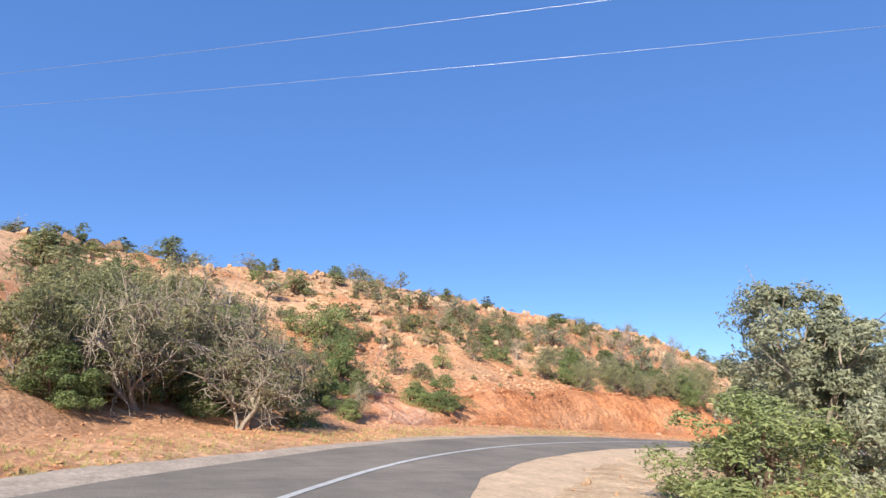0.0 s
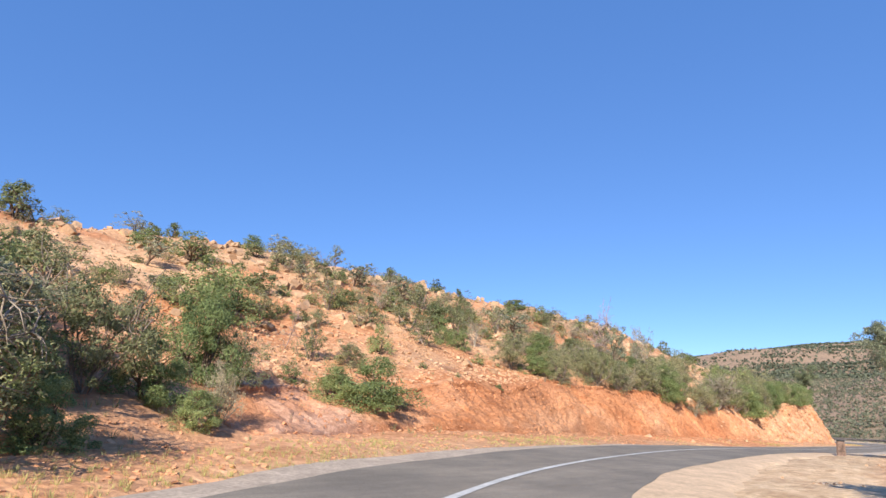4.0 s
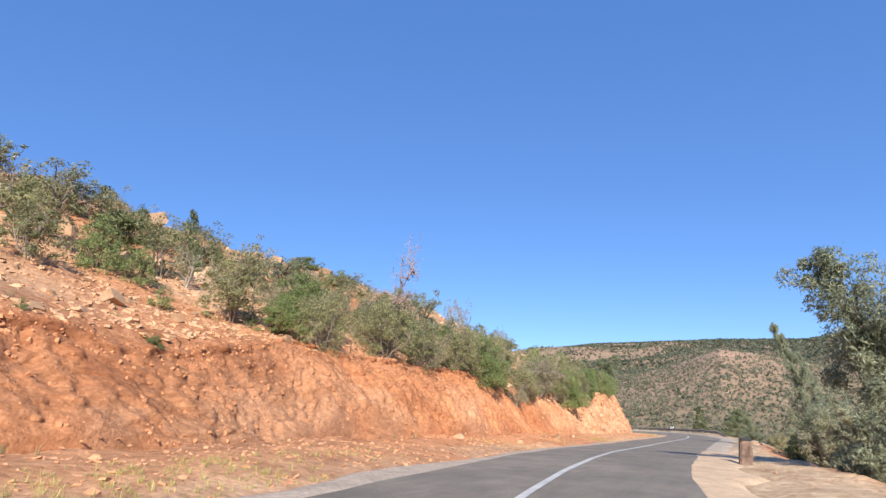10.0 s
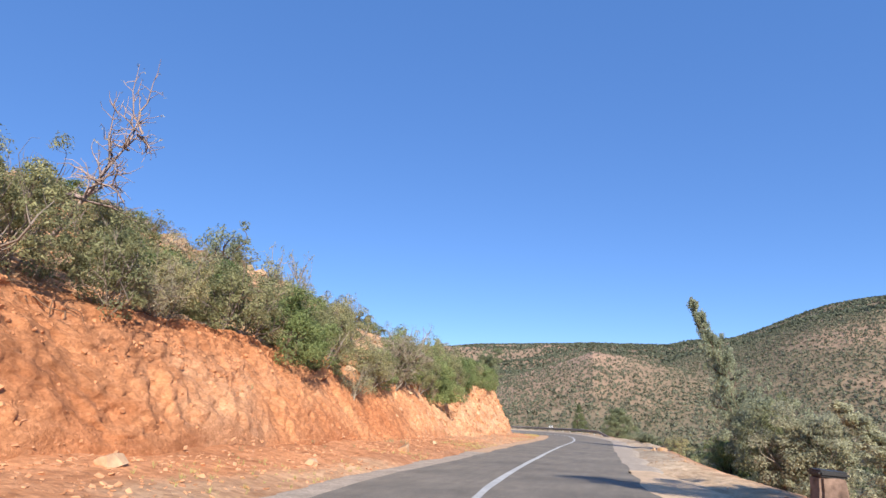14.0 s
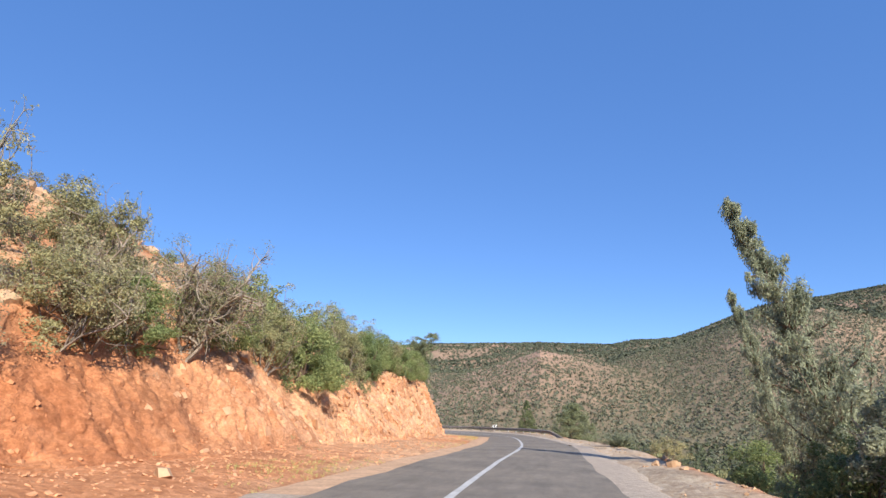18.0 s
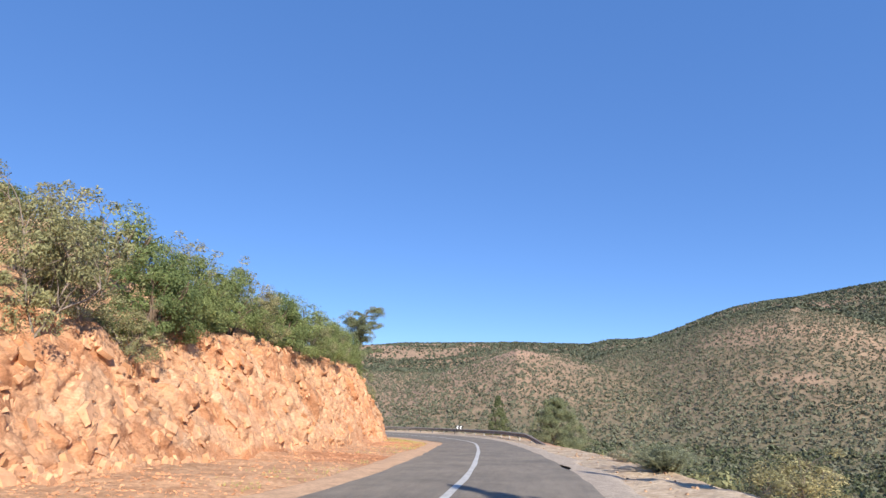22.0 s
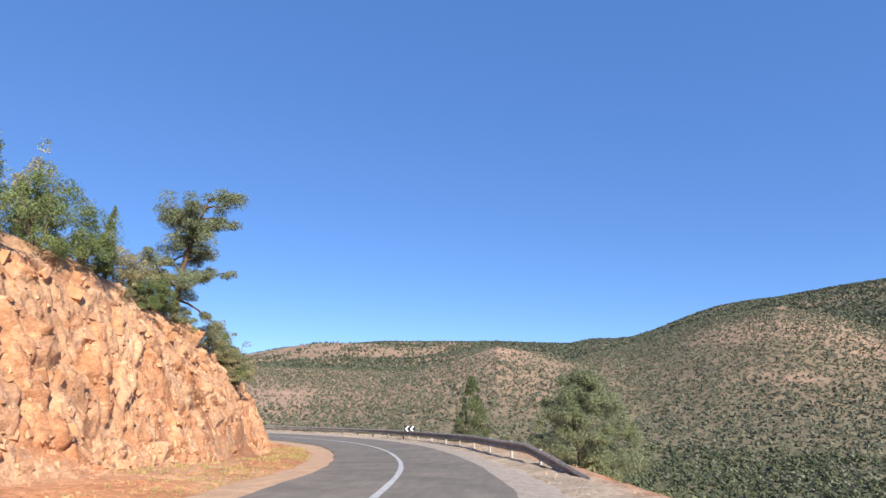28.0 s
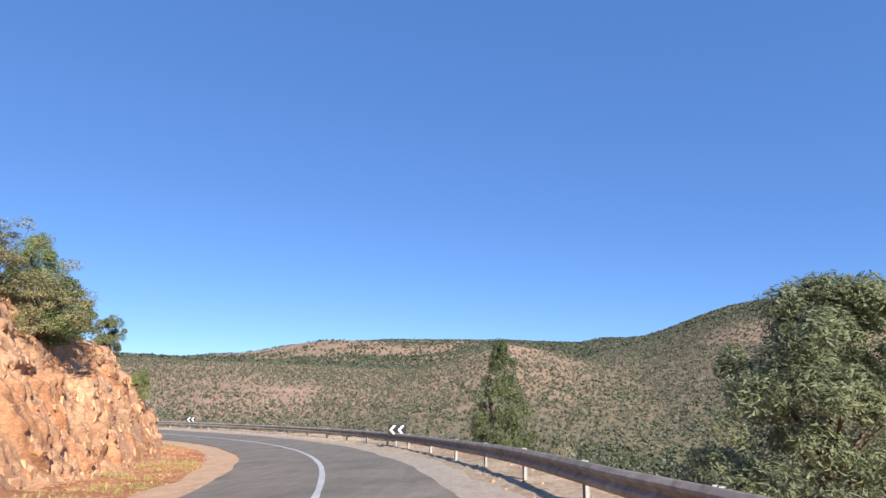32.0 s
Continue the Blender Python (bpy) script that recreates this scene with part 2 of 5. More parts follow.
def fbm(x, y, octaves=4, seed=0, gain=0.5):
    out, a = 0, 1.0
    for o in range(octaves):
        out = out + a * vnoise(x * 2**o + 17.3 * o, y * 2**o - 9.1 * o, seed + o)
        a *= gain
    return out


def smooth(x, a, b):
    u = np.clip((x - a) / (b - a), 0, 1)
    return u * u * (3 - 2 * u)


# along the road (by y): foot of the bank, its lip, the lip's height, and how steep the slope above is
BANK_Y = [-20, 0, 3, 6, 10, 14, 18, 22, 26, 30, 35, 40, 46, 52, 60, 68, 76, 86, 96, 104, 112, 122, 130, 137, 146]
FOOT_D = [5.54, 5.07, 5.12, 4.81, 4.69, 5.23, 5.38, 5.28, 5.24, 5.12, 5.00, 5.01, 5.26, 5.57, 6.05, 6.45, 6.24, 6.08, 6.53, 6.55, 6.19, 5.71, 5.18, 4.99, 4.98]
FOOT_H = [0.29, 0.05, 0.05, 0.05, 0.05, 0.05, 0.07, 0.07, 0.12, 0.21, 0.31, 0.32, 0.31, 0.27, 0.17, 0.07, 0.05, 0.05, 0.05, 0.05, 0.05, 0.05, 0.08, 0.15, 0.21]
LIP_D = [6.3, 5.8, 5.85, 5.94, 6.33, 7.18, 7.32, 7.07, 6.84, 6.67, 6.54, 6.70, 7.17, 7.77, 8.25, 8.25, 8.04, 7.98, 8.63, 9.25, 9.19, 8.81, 8.28, 7.99, 7.98]
LIP_H = [1.0, 0.85, 0.65, 0.48, 0.56, 0.77, 1.19, 1.67, 2.03, 2.26, 2.52, 2.59, 2.69, 2.87, 2.97, 3.17, 3.66, 4.37, 5.20, 5.42, 4.83, 4.72, 4.58, 3.35, 1.51]
SLOPE = [0.36, 0.37, 0.37, 0.37, 0.38, 0.4, 0.41, 0.42, 0.43, 0.44, 0.45, 0.47, 0.49, 0.52, 0.54, 0.55, 0.5, 0.4, 0.28, 0.18, 0.08, 0.03, 0.0, 0.0, 0.0]


# widths along the road (by y): asphalt to the left, its gravel's outer edge, asphalt to the right
WIDE_Y = [-20, 0, 5, 10, 16, 26, 36, 48, 60, 90, 110]


def edge_l(y):
    return np.interp(y, WIDE_Y, [2.4, 1.8, 1.6, 1.7, 1.6, 1.55, 1.85, 1.95, 2.05, 2.1, 2.5])


def gravel_l(y):
    return np.interp(y, WIDE_Y, [3.6, 2.9, 2.65, 2.55, 2.5, 2.3, 2.75, 2.95, 3.1, 3.3, 3.8])


def edge_r(y):
    return np.interp(y, [-20, 1, 5, 14, 20, 29, 33, 42, 90, 105], [2.6, 1.8, 1.5, 1.5, 1.65, 2.0, 2.3, 2.55, 2.45, 2.25])


def crest_d(y):
    return np.interp(y, [0, 20, 50, 80, 100, 120], [28, 27, 25, 22, 14, 12])


def terrain(x, y):
    shape = x.shape
    x, y = x.ravel().astype(float), y.ravel().astype(float)
    k, d = off_road(x, y)
    zr, ys = LINE[k, 2], LINE[k, 1]
    fd, fh = np.interp(ys, BANK_Y, FOOT_D), np.interp(ys, BANK_Y, FOOT_H)
    ld, lh = np.interp(ys, BANK_Y, LIP_D), np.interp(ys, BANK_Y, LIP_H)
    gl, er = gravel_l(ys), edge_r(ys)
    sl, cd = np.interp(ys, BANK_Y, SLOPE), crest_d(ys)
    w = fbm(x * 0.25, y * 0.25, 3, 5)
    fd2, ld2 = fd + 0.35 * w, ld + 0.5 * w
    up = np.clip((d - fd2) / (ld2 - fd2), 0, 1)
    hl = np.where(d < fd2, fh * smooth(d, gl - 0.7, fd2), fh + (lh - fh) * up**0.85)
    above = np.clip(d - ld2, 0, None)
    run = np.maximum(cd - ld2, 2)
    rise = np.where(above < run, sl * above, sl * run + (above - run) * 0.02 - 0.00015 * (above - run) ** 2)
    hl = hl + np.maximum(rise, -60)
    hl = np.minimum(hl, 14 + 0.02 * above)
    r = -d
    sh = np.interp(ys, [0, 12, 20, 40, 60, 90, 120], [6.5, 6.5, 5.2, 5.0, 5.2, 5.2, 5.2])
    drop = np.clip(r - sh, 0, None)
    hr = -0.45 * drop + 0.002 * np.minimum(drop, 90) ** 2
    hr = np.maximum(hr, -24)
    h = np.where(d > 0, hl, hr)
    near = smooth(np.abs(d), gl - 0.2, gl + 1.0)
    h = h + near * (0.05 * fbm(x * 1.3, y * 1.3, 3, 11)) - np.where(d > 0, 0.09 * (1 - smooth(d, gl - 0.5, gl + 0.3)), 0.07 * (1 - smooth(-d, er + 0.85, er + 1.5)) + 0.006)
    face = up * (1 - up) * 4
    h = h + face * 0.06 * fbm(x * 0.9, y * 0.9, 4, 23) + smooth(above, 0, 3) * 0.35 * fbm(x * 0.12, y * 0.12, 4, 31)
    z = zr + h + cross_fall(ys) * np.clip(d, -5.5, 5.0)
    # the far country
    R = np.hypot(x + 13, y - 70)
    az = np.degrees(np.arctan2(x + 13, y - 70))
    el = np.interp(az, FAR_AZ, FAR_EL)
    far = -24 + (1450 * np.tan(np.radians(el)) + 24) * smooth(R, 260, 1450)
    far = far + smooth(R, 250, 700) * (1 - smooth(R, 1100, 1400)) * (12 * fbm(x / 190, y / 190, 4, 41))
    for azs, els, dist in SPURS:                       # spurs in front of the far ridges
        top = dist * np.tan(np.radians(np.interp(az, azs, els))) - 1.3
        far = np.maximum(far, -24 + (top + 24) * smooth(R, 235, dist) * (1 - 0.8 * smooth(R, dist, dist * 1.5)))
    z = np.where(R > 200, z + (far - z) * smooth(R, 200, 330), z)
    return z.reshape(shape), k.reshape(shape), d.reshape(shape), up.reshape(shape), above.reshape(shape)


FAR_AZ = [-180, -90, -45, -33, -27.6, -23.5, -20.2, -12, -6.5, 0, 7, 9, 12.8, 17, 19.5, 21, 25, 28.3, 33, 45, 60, 90, 180]
FAR_EL = [2.22, 2.22, 2.02, 2.08, 2.92, 3.32, 4.02, 4.82, 4.92, 5.07, 4.87, 5.12, 5.4, 6.9, 7.65, 7.9, 8.25, 8.62, 8.95, 9.6, 9.3, 6.72, 2.22]


SPURS = [([-60, -17, -14, -9, -4.4, 0, 3, 8, 14, 30], [-2.5, -1.4, 0.2, 2.0, 3.3, 4.75, 4.3, 3.2, 2.0, 0.5], 640),
         ([4, 9, 12.8, 17, 19.5, 21, 25, 28, 32, 38, 50], [2.5, 4.4, 5.0, 6.5, 7.25, 7.5, 7.9, 7.2, 5.6, 3.5, 1.0], 860)]


def stretched(lo, hi, step, far, grow=1.06):
    c = list(np.arange(lo, hi + 1e-6, step))
    for sgn in (-1, 1):
        v, st = (hi if sgn > 0 else lo), step
        while abs(v) < far:
            st *= grow
            v += sgn * st
            c.append(v)
    return np.array(sorted(c))


def raw_mesh(name, co, faces, material, flat=True, cols=None):
    """A mesh from arrays: corners, and faces that all have the same number of corners."""
    co, faces = np.asarray(co, np.float32), np.asarray(faces, np.int32)
    me = bpy.data.meshes.new(name)
    me.vertices.add(len(co))
    me.vertices.foreach_set("co", co.ravel())
    me.loops.add(faces.size)
    me.loops.foreach_set("vertex_index", faces.ravel())
    me.polygons.add(len(faces))
    me.polygons.foreach_set("loop_start", np.arange(0, faces.size, faces.shape[1], dtype=np.int32))
    me.polygons.foreach_set("use_smooth", np.full(len(faces), not flat))
    me.update(calc_edges=True)
    if cols is not None:
        ca = me.color_attributes.new("soil", "FLOAT_COLOR", "POINT")
        ca.data.foreach_set("color", np.concatenate([cols.reshape(-1, 3), np.ones((len(co), 1))], 1).astype(np.float32).ravel())
    me.materials.append(material)
    return me


def grid_mesh(name, X, Y, Zv, material, cols=None, flat=False):
    ny, nx = X.shape
    i = (np.arange(ny - 1)[:, None] * nx + np.arange(nx - 1)[None]).ravel()
    q = np.stack([i, i + 1, i + nx + 1, i + nx], -1)
    return raw_mesh(name, np.stack([X, Y, Zv], -1).reshape(-1, 3), q, material, flat, cols)


# ---------------- ground ----------------
gx, gy = stretched(-46, 0, 0.44, 3200, 1.08), stretched(-8, 135, 0.44, 3600, 1.08)
GX, GY = np.meshgrid(gx, gy)
GZ, GK, GD, GU, GA = terrain(GX, GY)
RED, TAN, PALE, SAND, DRY = (np.array(c) for c in ((0.54, 0.225, 0.105), (0.61, 0.365, 0.215), (0.61, 0.385, 0.235), (0.69, 0.49, 0.31), (0.265, 0.205, 0.135)))


def wt(m):
    return np.asarray(m, float)[..., None]


col = np.zeros(GX.shape + (3,)) + TAN
GYS = LINE[GK, 1]
patch = fbm(GX * 0.16, GY * 0.16, 4, 77)
col = col + wt(smooth(patch, 0.05, 0.6) * 0.7) * (RED - col)
col = col + wt(smooth(-patch, 0.1, 0.7) * 0.8) * (PALE - col)
col = col + wt((GD > 3.2) * (1 - smooth(GA, 0.3, 2.2)) * (1 - smooth(GYS, 50, 62)) * smooth(GYS, 10, 16)) * (np.array((0.58, 0.265, 0.13)) - col)
col = col + wt((GD > 3.2) * (GA < 1.0) * smooth(GYS, 9, 11) * (1 - smooth(GYS, 14, 16.5)) * 0.7) * (np.array((0.56, 0.36, 0.27)) - col)
near_red = (GA > 0.05) * (1 - smooth(GA, 2, 12)) * (1 - smooth(np.abs(GYS - 12), 5, 14))
col = col + wt(0.35 * near_red) * (RED - col)
col = col + wt((GD > 2) * (GD < 5.0) * smooth(GYS, 92, 100)) * (np.array((0.58, 0.27, 0.13)) - col)
col = col + wt(((GD < 0) & (GD > -30)) * 1.0) * (SAND - col)
col = col + wt(((GD < 0) & (GD > -6)) * smooth(GYS, 40, 50) * 0.7) * (np.array((0.50, 0.41, 0.31)) - col)
col = col + wt((GD < -4.4) * (GD > -9) * smooth(-GD, 4.4, 5.6) * (0.5 + 0.5 * np.tanh(3 * patch + 0.6))) * (RED * 1.1 - col)
R_ = np.hypot(GX + 13, GY - 70)
col = col + wt(np.maximum(smooth(R_, 120, 260), smooth(-GD, 12, 30))) * (DRY - col)
col = col + wt(smooth(-GD, 10, 16) * (1 - smooth(R_, 240, 420))) * (np.array((0.185, 0.168, 0.105)) - col)
pink = (1 - smooth((GX + 13) / R_, 0.02, 0.2)) * smooth(R_, 300, 450)
col = col + wt(0.5 * pink) * (np.array((0.47, 0.31, 0.22)) - col)
bare = smooth(fbm(GX / 90, GY / 90, 3, 201), 0.15, 0.7) * smooth(R_, 300, 420)
col = col + wt(0.5 * bare) * (np.array((0.54, 0.345, 0.245)) - col)


def ground_z(x, y):
    """Height of the ground sheet as it is built."""
    x, y = np.asarray(x, float), np.asarray(y, float)
    i, j = np.clip(np.searchsorted(gx, x) - 1, 0, len(gx) - 2), np.clip(np.searchsorted(gy, y) - 1, 0, len(gy) - 2)
    u, v = (x - gx[i]) / (gx[i + 1] - gx[i]), (y - gy[j]) / (gy[j + 1] - gy[j])
    return (GZ[j, i] * (1 - u) + GZ[j, i + 1] * u) * (1 - v) + (GZ[j + 1, i] * (1 - u) + GZ[j + 1, i + 1] * u) * v


# ---------------- road ----------------
def ribbon(name, d0, d1, lift, material, across=4, wob=0.0, seed=0, k0=0, k1=None, skirt=0):
    k = np.arange(k0, k1 or len(LINE))
    u = np.linspace(0, 1, across + 1)
    w0 = wob * fbm(ARC[k] * 0.45, ARC[k] * 0 + seed, 4, seed)
    w1 = wob * fbm(ARC[k] * 0.45, ARC[k] * 0 + seed + 50, 4, seed + 9)
    D = (d0[k] + w0)[:, None] * (1 - u) + (d1[k] + w1)[:, None] * u
    X = LINE[k, 0][:, None] + LEFT[k, 0][:, None] * D
    Y = LINE[k, 1][:, None] + LEFT[k, 1][:, None] * D
    Zv = LINE[k, 2][:, None] + lift + D * cross_fall(LINE[k, 1])[:, None]
    if skirt:
        Zv[:, -1 if skirt > 0 else 0] -= 0.10
        Zv[:, -2 if skirt > 0 else 1] -= 0.02
    return new(name, grid_mesh(name, X, Y, Zv, material))


road = ribbon("road", -edge_r(LINE[:, 1]), edge_l(LINE[:, 1]), 0.0, M_ASPHALT, across=8, wob=0.07, seed=3)
tagged(road, "worn grey two-lane asphalt road with ragged edges", "road", kind="structure")
K48 = int(np.searchsorted(LINE[:, 1], 48.0))
shoulder = ribbon("shoulder", edge_l(LINE[:, 1]) - 0.25, gravel_l(LINE[:, 1]), -0.02, M_GRIT, across=7, wob=0.2, seed=13, skirt=1, k1=K48 + 1)
apron = ribbon("verge", edge_l(LINE[:, 1]) - 0.25, gravel_l(LINE[:, 1]), -0.02, M_SANDY, across=7, wob=0.2, seed=13, skirt=1, k0=K48)
tagged(apron, "strip of orange sand between the asphalt and the rock", "verge", kind="structure")
K42 = int(np.searchsorted(LINE[:, 1], 42.0))
sand = ribbon("sand_edge", -edge_r(LINE[:, 1]) - 1.1, 0.25 - edge_r(LINE[:, 1]), -0.004, M_DUST, across=7, wob=0.28, seed=23, skirt=-1, k1=K42 + 1)
tagged(sand, "pale beige dust along the valley edge of the asphalt", "road shoulder", kind="structure")
grit = ribbon("gravel_edge", -edge_r(LINE[:, 1]) - 1.1, 0.25 - edge_r(LINE[:, 1]), -0.004, M_SPECK, across=7, wob=0.28, seed=23, skirt=-1, k0=K42)
tagged(grit, "grey speckled gravel along the valley edge of the asphalt", "road shoulder", kind="structure")
tagged(shoulder, "pale gravel shoulder beside the asphalt", "road shoulder", kind="structure")
line = ribbon("centre_line", -np.interp(LINE[:, 1], [18, 45], [0.048, 0.07]), np.interp(LINE[:, 1], [18, 45], [0.048, 0.07]), 0.006, M_LINE, across=1, wob=0.012, seed=33)
tagged(line, "worn white painted centre line on the asphalt", "road marking", kind="structure")


# ---------------- the cut bank ----------------
def cells(x, y, seed=0):
    """Cellular pattern: for each place the nearest cell's number, and the offset from its middle."""
    i0, j0 = np.floor(x).astype(np.int64), np.floor(y).astype(np.int64)
    best, num = np.full(x.shape, 9e9), np.zeros(x.shape, np.int64)
    ox, oy = np.zeros(x.shape), np.zeros(x.shape)
    second = np.full(x.shape, 9e9)
    for di in (-1, 0, 1):
        for dj in (-1, 0, 1):
            i, j = i0 + di, j0 + dj
            cx, cy = i + hashed(i, j, seed), j + hashed(i, j, seed + 5)
            d2 = (x - cx) ** 2 + (y - cy) ** 2
            m = d2 < best
            second = np.where(m, best, np.minimum(second, d2))
            best = np.where(m, d2, best)
            num = np.where(m, i * 7919 + j * 104729, num)
            ox, oy = np.where(m, x - cx, ox), np.where(m, y - cy, oy)
    return num, ox, oy, np.sqrt(second) - np.sqrt(best)


def facets(a, b, size, seed, tilt=0.5, step=0.25):
    """Broken rock: every cell is a plane of its own, tilted and set forward by chance."""
    n, ox, oy, edge = cells(a / size, b / size, seed)
    r = lambda q: hashed(n, n * 0 + q, seed) * 2 - 1
    return size * (step * r(1) + tilt * (r(2) * ox + r(3) * oy)), r(4), edge


bk = np.nonzero((LINE[:, 1] > 10) & (LINE[:, 1] < 141))[0]
bs = np.arange(ARC[bk[0]], ARC[bk[-1]], 0.058)
bu = np.linspace(-0.12, 1.22, 100)
BS, BU = np.meshgrid(bs, bu)
bx, by = np.interp(BS, ARC, LINE[:, 0]), np.interp(BS, ARC, LINE[:, 1])
blx, bly = np.interp(BS, ARC, LEFT[:, 0]), np.interp(BS, ARC, LEFT[:, 1])
bfd, bld = np.interp(by, BANK_Y, FOOT_D), np.interp(by, BANK_Y, LIP_D)
wv = fbm(bx * 0.25, by * 0.25, 3, 5)
bd = bfd + 0.35 * wv + (bld - bfd + 0.15 * wv) * BU
px_, py_ = bx + blx * bd, by + bly * bd
pz_ = ground_z(px_, py_)
rock = smooth(by, 47, 66)
side = np.clip(BU * 7 + 0.5, 0, 1) * np.clip((1.22 - BU) * 4, 0, 1)
hgt = BU * np.interp(by, BANK_Y, LIP_H)
stain0 = 0.6 * fbm(BS * 0.3, hgt * 0.5, 3, 73)
# joints of the rock dip forward along the road
ju, jv = BS * 0.8 - hgt * 0.6, hgt * 0.85 + BS * 0.53
warp = 0.12 * fbm(BS * 0.7, hgt * 0.7, 3, 84)
f1, t1, e1 = facets(ju * 0.7 + warp, jv * 1.15 - warp, 1.35, 3, 0.6, 0.3)
f2, t2, e2 = facets(ju * 0.75 - warp, jv * 1.2 + warp, 0.5, 8, 0.7, 0.4)
f3, t3, e3 = facets(ju * 0.85, jv * 1.1, 0.21, 15, 0.75, 0.4)
f1, f2, f3 = f1 * smooth(e1, 0.0, 0.3), f2 * smooth(e2, 0.0, 0.5), f3 * smooth(e3, 0.0, 0.7)
crack = 0.035 * (1 - smooth(e2, 0.0, 0.2)) + 0.06 * (1 - smooth(e1, 0.0, 0.13))
rockd = 0.38 * f1 + 0.5 * f2 + 0.3 * f3 - crack + 0.02 * fbm(BS * 7, hgt * 7, 2, 86)
rill = np.abs(vnoise(BS * 0.9 + 0.3 * vnoise(BS * 0.4, hgt, 4), hgt * 0.25, 61))
pit = np.abs(fbm(BS * 2.6, hgt * 3.2, 3, 63))
earthd = 0.1 * (rill - 0.45) + 0.06 * fbm(BS * 0.8, hgt * 0.9, 3, 66) + 0.035 * fbm(BS * 3.6, hgt * 4.2, 4, 68, 0.65) + 0.035 * smooth(pit, 0.0, 0.2) \
    + (0.05 * f2 - 0.1 * crack) * smooth(t1 + stain0, 0.3, 0.9) + 0.03 * f3 * smooth(BU + 0.5 * stain0, 0.35, 0.8) \
    + (0.12 + 0.08 * vnoise(BS * 0.8, BS * 0, 64)) * smooth(BU, 0.88, 1.0) * (1 - smooth(BU, 1.0, 1.1))
disp = (earthd * (1 - rock) + rockd * rock) * side
disp = 0.06 + disp + (0.03 - 0.012 * rock) * fbm(BS * 5, hgt * 5, 3, 88) * side
disp = np.where(disp < 0, disp * smooth(BU, 0.12, 0.4) * (1 - smooth(BU, 0.7, 0.9)), disp) * np.clip((BU + 0.12) * 5, 0, 1)
px_, py_ = px_ - blx * disp, py_ - bly * disp
pz_ = pz_ - 0.45 * (1 - smooth(by, 10.2, 12.8)) + 0.35 * disp + 0.02 - 0.16 * smooth(BU, 1.08, 1.22) - 0.4 * (1 - smooth(BU, -0.12, -0.02))
c_r, c_o, c_p, c_d = (np.array(c) for c in ((0.59, 0.265, 0.128), (0.65, 0.378, 0.223), (0.71, 0.47, 0.305), (0.45, 0.165, 0.072)))
bc = np.zeros(BS.shape + (3,)) + c_r
stain = fbm(BS * 0.35, hgt * 0.8, 4, 71)
bc = bc + wt(smooth(stain, 0.0, 0.7) * 0.5) * (c_o - bc)
bc = bc + wt(smooth(-stain, 0.2, 0.8) * 0.5 * (1 - rock)) * (c_d - bc)
bc = bc + wt(smooth(BU + 0.35 * stain, 0.55, 0.85) * (1 - smooth(BU, 0.98, 1.06)) * 0.55 * (1 - rock)) * (np.array((0.46, 0.19, 0.09)) - bc)
rc = np.zeros(BS.shape + (3,)) + c_o
rc = rc + wt(smooth(t2, 0.35, 0.8) * 0.5) * (c_p - rc)
rc = rc + wt(smooth(-t2, 0.4, 0.9) * 0.6) * (c_r - rc)
rc = rc + wt(smooth(-t1 + 0.3 * stain, 0.35, 0.8) * 0.6) * (c_r - rc)
bc = bc + wt(smooth(stain, -0.4, 0.3) * (1 - smooth(by, 13.5, 17.0)) * 0.8) * (np.array((0.58, 0.38, 0.29)) - bc)
bc = bc + wt(rock) * (rc - bc)
cut = new("cut_bank", grid_mesh("cut_bank", px_, py_, pz_, M_BANK, bc, flat=False))
tagged(cut, "steep roadside cut of red earth and fractured orange rock", "cut bank", kind="structure")

# the ground sheet lies deeper under the bank's own face
GZ2 = GZ - (0.28 * (GU > 0.001) * (GU < 0.9) + 0.5 * smooth(GU, 0.1, 0.4) * (1 - smooth(GU, 0.65, 0.92))) * smooth(GYS, 11.5, 13) * (1 - smooth(GYS, 138, 140)) * (R_ < 150)
strip = (GD > 0) * smooth(GD, gravel_l(GYS) - 0.2, gravel_l(GYS) + 0.4) * (1 - smooth(GD, 5.5, 7)) * (1 - smooth(GYS, 24, 34)) * (R_ < 150)
col = col + wt(0.75 * strip) * (np.array((0.64, 0.335, 0.175)) - col)
ground = new("ground", grid_mesh("ground", GX, GY, GZ2, M_EARTH, col))
tagged(ground, "red stony earth of a hillside and a wide valley", "ground", kind="structure")


# ---------------- plants ----------------
def tubes_mesh(name, lines, material, sides=3):
    """Tapered round limbs along lines of (points, radii)."""
    co, fa, n = [], [], 0
    for pts, rad in lines:
        pts = np.asarray(pts, float)
        t = np.gradient(pts, axis=0)
        t /= np.linalg.norm(t, axis=1)[:, None] + 1e-9
        ref = np.where(np.abs(t[:, 2:]) > 0.9, [[1.0, 0, 0]], [[0, 0, 1.0]])
        a = np.cross(t, ref)
        a /= np.linalg.norm(a, axis=1)[:, None] + 1e-9
        b = np.cross(t, a)
        ang = np.arange(sides) * 2 * np.pi / sides
        ring = pts[:, None] + np.asarray(rad)[:, None, None] * (np.cos(ang)[None, :, None] * a[:, None] + np.sin(ang)[None, :, None] * b[:, None])
        co.append(ring.reshape(-1, 3))
        k = len(pts)
        i = np.arange(k - 1)[:, None] * sides
        j = np.arange(sides)[None]
        j2 = (j + 1) % sides
        fa.append(np.stack([i + j, i + j2, i + sides + j2, i + sides + j], -1).reshape(-1, 4) + n)
        n += k * sides
    return raw_mesh(name, np.concatenate(co), np.concatenate(fa), material, False)


